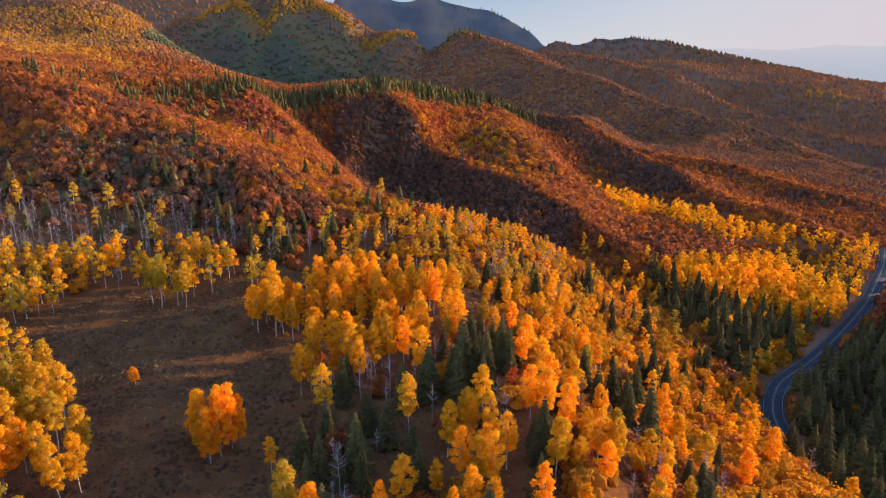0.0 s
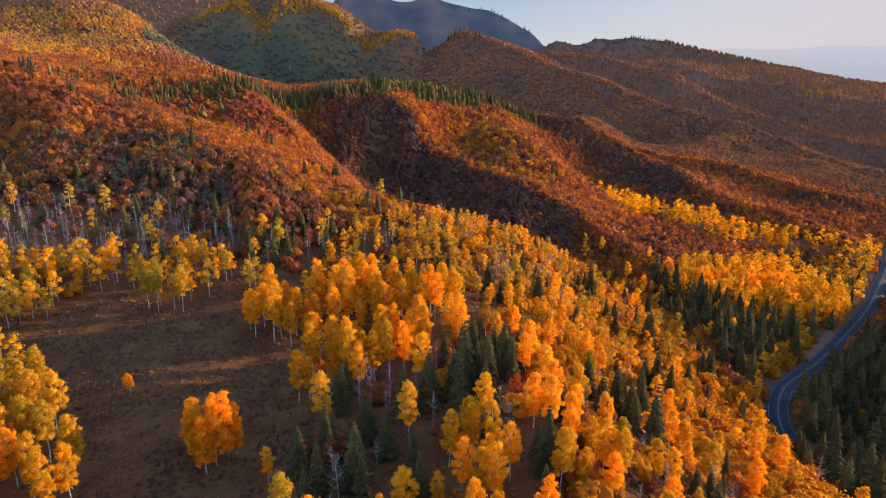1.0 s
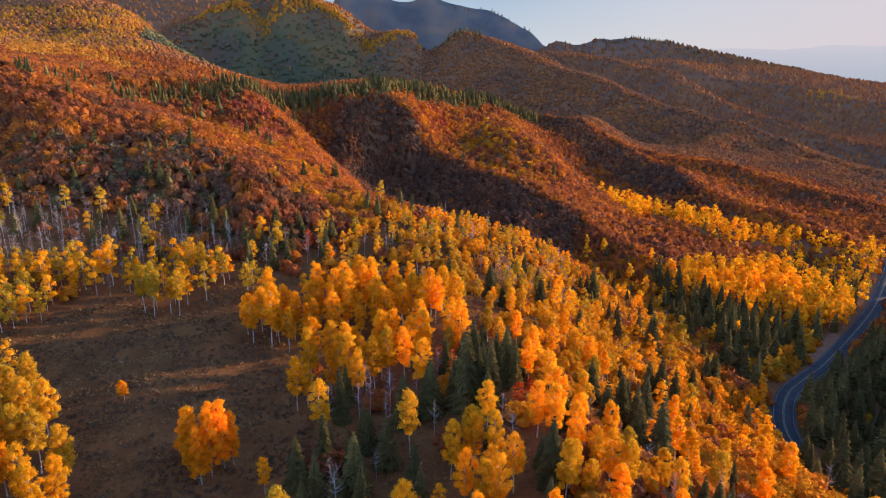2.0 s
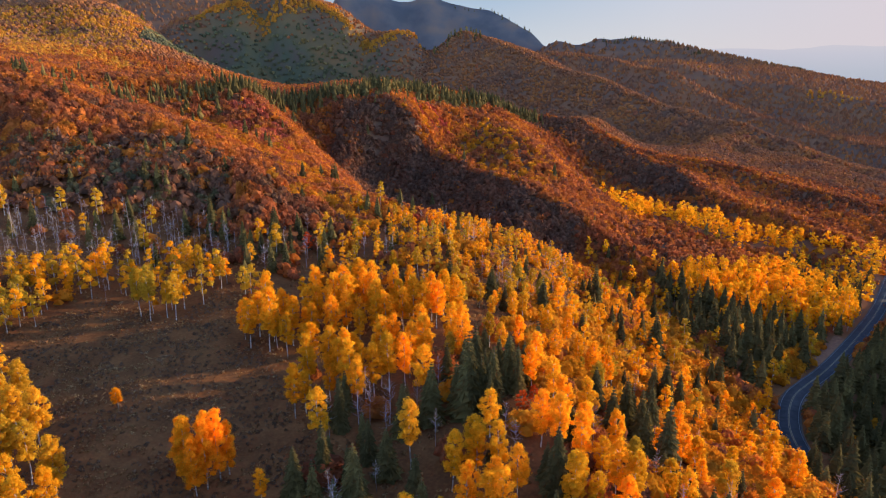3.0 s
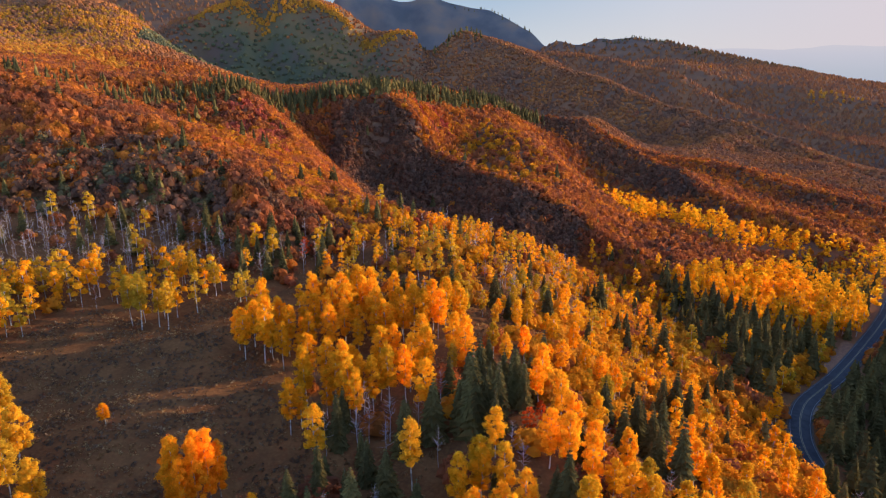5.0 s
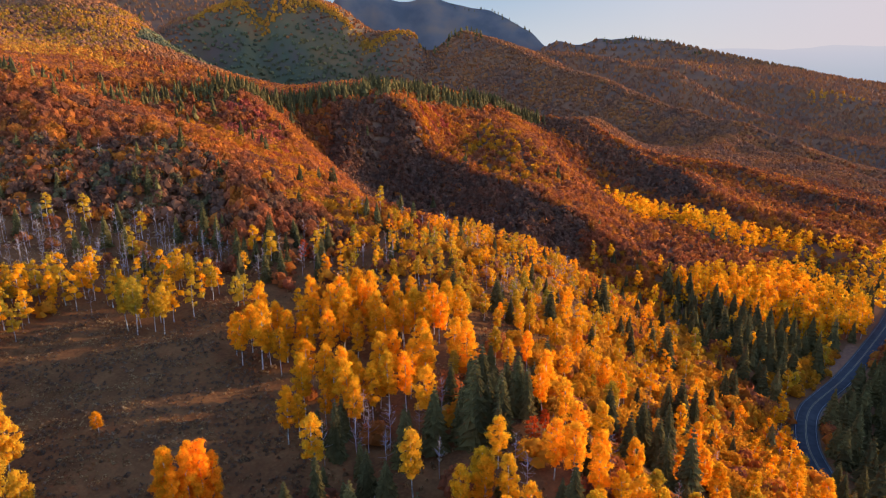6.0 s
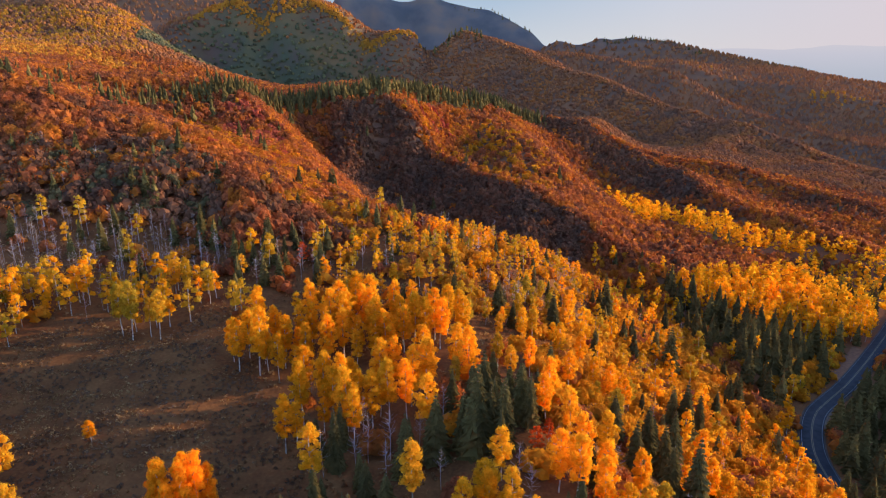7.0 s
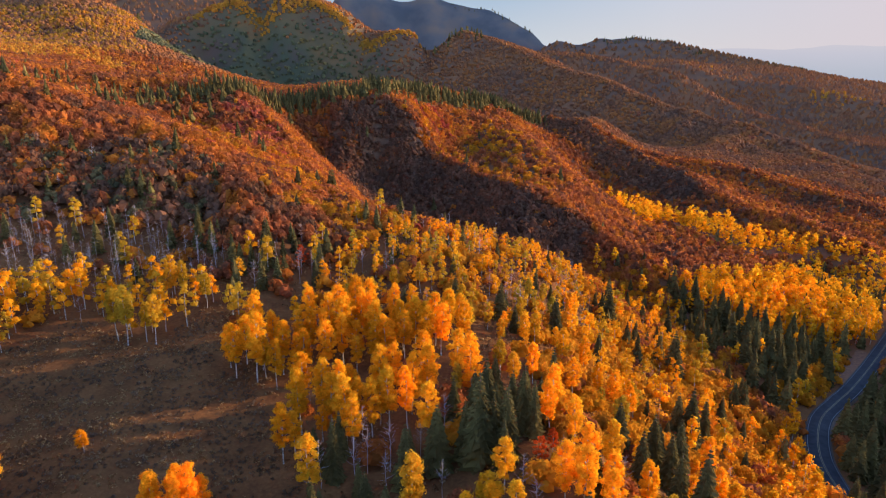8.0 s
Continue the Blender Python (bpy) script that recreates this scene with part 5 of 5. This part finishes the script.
def build_ridge_firs():
    """Small dark firs along the skyline."""
    rng = np.random.default_rng(29)
    x, y = [], []
    for line, a, b, n in (("ridge_f", 1, 4, 90), ("ridge_f", 5, 8, 70), ("mountain", 4, 7, 40), ("left_ridge", 0, 4, 40), ("ridge_d", 0, 2, 25)):
        pts = np.array(LANDFORMS[line], float)
        t = rng.uniform(a, b, n)
        i = np.floor(t).astype(int).clip(0, len(pts) - 2)
        f = (t - i)[:, None]
        q = pts[i, :2] * (1 - f) + pts[i + 1, :2] * f + rng.normal(0, 12, (n, 2))
        x.append(q[:, 0])
        y.append(q[:, 1])
    x, y = np.concatenate(x), np.concatenate(y)
    v, q = spread([tier_fir_arrays(180 + k, 13.0, 3, 5) for k in range(4)], x, y, land(x, y) - 4.5, rng.uniform(0.9, 1.6, len(x)), rng)
    tagged(new("skyline_firs", quad_mesh("skyline_firs", v, q, [FIR_NEEDLE])), "tiny dark firs along the far skyline", "trees", kind="stuff")


build_ridge_firs()


def build_rim_firs():
    """A dark row of firs along the bench and the rim behind the hill."""
    rng = np.random.default_rng(31)
    line = np.array([(-158, 272), (-140, 292), (-126, 325), (-106, 342), (-98, 403), (-89, 418), (-78, 430), (-64, 430), (-52, 444), (-32, 470), (-8, 495), (20, 518), (50, 545), (75, 565)], float)
    span = np.append(0, np.cumsum(np.hypot(*np.diff(line, axis=0).T)))
    t = rng.uniform(0, span[-1], 1300)
    x = np.interp(t, span, line[:, 0]) + rng.normal(0, 3.5, len(t))
    y = np.interp(t, span, line[:, 1]) + 5 + rng.normal(0, 6.0, len(t))
    keep = thinned(np.stack([x, y], 1), np.full(len(t), 2.3)) & ((t > 75) | (rng.uniform(0, 1, len(t)) < 0.5))
    x, y = x[keep], y[keep]
    loose = np.stack([rng.uniform(-190, -95, 20), rng.uniform(284, 335, 20)], 1)
    x, y = np.append(x, loose[:, 0]), np.append(y, loose[:, 1])
    v, q = spread([tier_fir_arrays(190 + k, 9.6, 6, 7) for k in range(6)], x, y, land(x, y) - 0.2, rng.uniform(0.65, 1.1, len(x)) * np.where(x > -112, 1.12, 0.85), rng)
    tagged(new("fir_row", quad_mesh("fir_row", v, q, [FIR_NEEDLE])), "dark row of firs along the rim behind the rust-red hill", "trees", kind="stuff")


build_rim_firs()


# ---- low growth: sagebrush and dry grass ----
def build_low_growth():
    rng = np.random.default_rng(23)
    x, y = places(rng, 150, 300, 1.1, 0)
    m = inside(x, y, STANDS["meadow"])
    lumps = wave(x / 5, y / 5, 31) + 0.6 * wave(x / 1.7, y / 1.7, 32)
    s = m & (lumps > -0.1)
    v, q = spread([tuft_arrays(200 + k, 0.45, 22, 0.2) for k in range(4)], x[s], y[s], land(x[s], y[s]), rng.uniform(0.5, 1.2, s.sum()), rng)
    tagged(new("sagebrush", quad_mesh("sagebrush", v, q, [SAGE_LEAF])), "low grey-brown sagebrush scattered over the meadow", "shrubs", kind="stuff")
    x, y = places(rng, 150, 300, 0.85, 0)
    s = inside(x, y, STANDS["meadow"]) & (wave(x / 7, y / 2.5, 35) + 0.5 * wave(x / 1.9, y / 1.1, 36) + rng.uniform(-0.4, 0.4, len(x)) > 0.2)
    v, q = spread([tuft_arrays(220 + k, 0.42, 10, 0.22) for k in range(4)], x[s], y[s], land(x[s], y[s]), rng.uniform(0.5, 1.2, s.sum()), rng)
    tagged(new("meadow_grass", quad_mesh("meadow_grass", v, q, [GRASS_BLADE])), "tawny dry grass tufts across the brown meadow", "grass", kind="stuff")
    x, y = places(rng, 150, 320, 1.4, 0)
    s = ~inside(x, y, STANDS["meadow"]) & (x < 80) & (wave(x / 6, y / 6, 33) + rng.uniform(-0.6, 0.6, len(x)) > 0.0) & (off_road(x, y) > 6)
    v, q = spread([tuft_arrays(210 + k, 0.5, 9, 0.36) for k in range(4)], x[s], y[s], land(x[s], y[s]), rng.uniform(0.5, 1.2, s.sum()), rng)
    tagged(new("dry_grass", quad_mesh("dry_grass", v, q, [GRASS_BLADE])), "tawny dry grass tufts between the trees", "grass", kind="stuff")


build_low_growth()


# ---- far off: a glowing sheet coloured as hazy plain and the range beyond it ----
def build_backdrop():
    m, nt, bsdf = node_material("painted_haze")
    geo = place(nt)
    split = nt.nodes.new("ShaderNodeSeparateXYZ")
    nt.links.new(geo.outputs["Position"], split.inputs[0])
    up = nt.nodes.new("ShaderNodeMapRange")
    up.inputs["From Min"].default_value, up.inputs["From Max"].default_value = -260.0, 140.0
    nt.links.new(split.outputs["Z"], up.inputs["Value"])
    # Haze is put into the sheet's glow, paler towards the top.
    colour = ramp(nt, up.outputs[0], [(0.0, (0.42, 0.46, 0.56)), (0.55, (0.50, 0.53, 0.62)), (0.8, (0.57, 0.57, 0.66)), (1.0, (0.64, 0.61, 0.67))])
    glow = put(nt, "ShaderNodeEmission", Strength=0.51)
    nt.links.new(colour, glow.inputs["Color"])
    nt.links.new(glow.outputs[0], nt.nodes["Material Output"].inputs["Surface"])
    angle = np.linspace(radians(-10), radians(70), 240)
    top = 62 + 55 * np.clip((np.degrees(angle) - 12) / 22, 0, 1) + 9 * wave(angle * 22, angle * 0, 41) + 4 * wave(angle * 70, angle * 0, 42)
    n = len(angle)
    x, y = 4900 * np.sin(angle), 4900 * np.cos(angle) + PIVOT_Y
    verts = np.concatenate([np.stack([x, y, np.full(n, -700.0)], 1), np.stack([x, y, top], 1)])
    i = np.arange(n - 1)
    tagged(new("backdrop", quad_mesh("backdrop", verts, np.stack([i, i + 1, n + i + 1, n + i], 1), [m])), "glowing sheet painted with pale blue haze, far plain and low range", "distance", kind="structure")


build_backdrop()


def build_evening_sky():
    """The clear evening sky low over the hills: pale blue, turning rosy towards the sun."""
    m, nt, bsdf = node_material("evening_sky")
    geo = place(nt)
    split = nt.nodes.new("ShaderNodeSeparateXYZ")
    nt.links.new(geo.outputs["Position"], split.inputs[0])
    across, up = nt.nodes.new("ShaderNodeMapRange"), nt.nodes.new("ShaderNodeMapRange")
    across.inputs["From Min"].default_value, across.inputs["From Max"].default_value = 300.0, 2900.0
    up.inputs["From Min"].default_value, up.inputs["From Max"].default_value = 60.0, 460.0
    nt.links.new(split.outputs["X"], across.inputs["Value"])
    nt.links.new(split.outputs["Z"], up.inputs["Value"])
    high = ramp(nt, across.outputs[0], [(0.0, (0.35, 0.47, 0.62)), (0.45, (0.52, 0.56, 0.66)), (1.0, (0.65, 0.57, 0.61))])
    low = ramp(nt, across.outputs[0], [(0.0, (0.56, 0.60, 0.64)), (0.45, (0.62, 0.60, 0.62)), (1.0, (0.62, 0.55, 0.60))])
    glow = put(nt, "ShaderNodeEmission", Strength=0.58)
    nt.links.new(mixed(nt, up.outputs[0], low, high), glow.inputs["Color"])
    nt.links.new(glow.outputs[0], nt.nodes["Material Output"].inputs["Surface"])
    angle = np.linspace(radians(-25), radians(42), 80)
    n = len(angle)
    x, y = 4940 * np.sin(angle), 4940 * np.cos(angle) + PIVOT_Y
    verts = np.concatenate([np.stack([x, y, np.full(n, -300.0)], 1), np.stack([x, y, np.full(n, 720.0)], 1)])
    i = np.arange(n - 1)
    tagged(new("sky_backdrop", quad_mesh("sky_backdrop", verts, np.stack([i, i + 1, n + i + 1, n + i], 1), [m])), "clear pale blue evening sky turning rosy", "sky", kind="structure")


build_evening_sky()
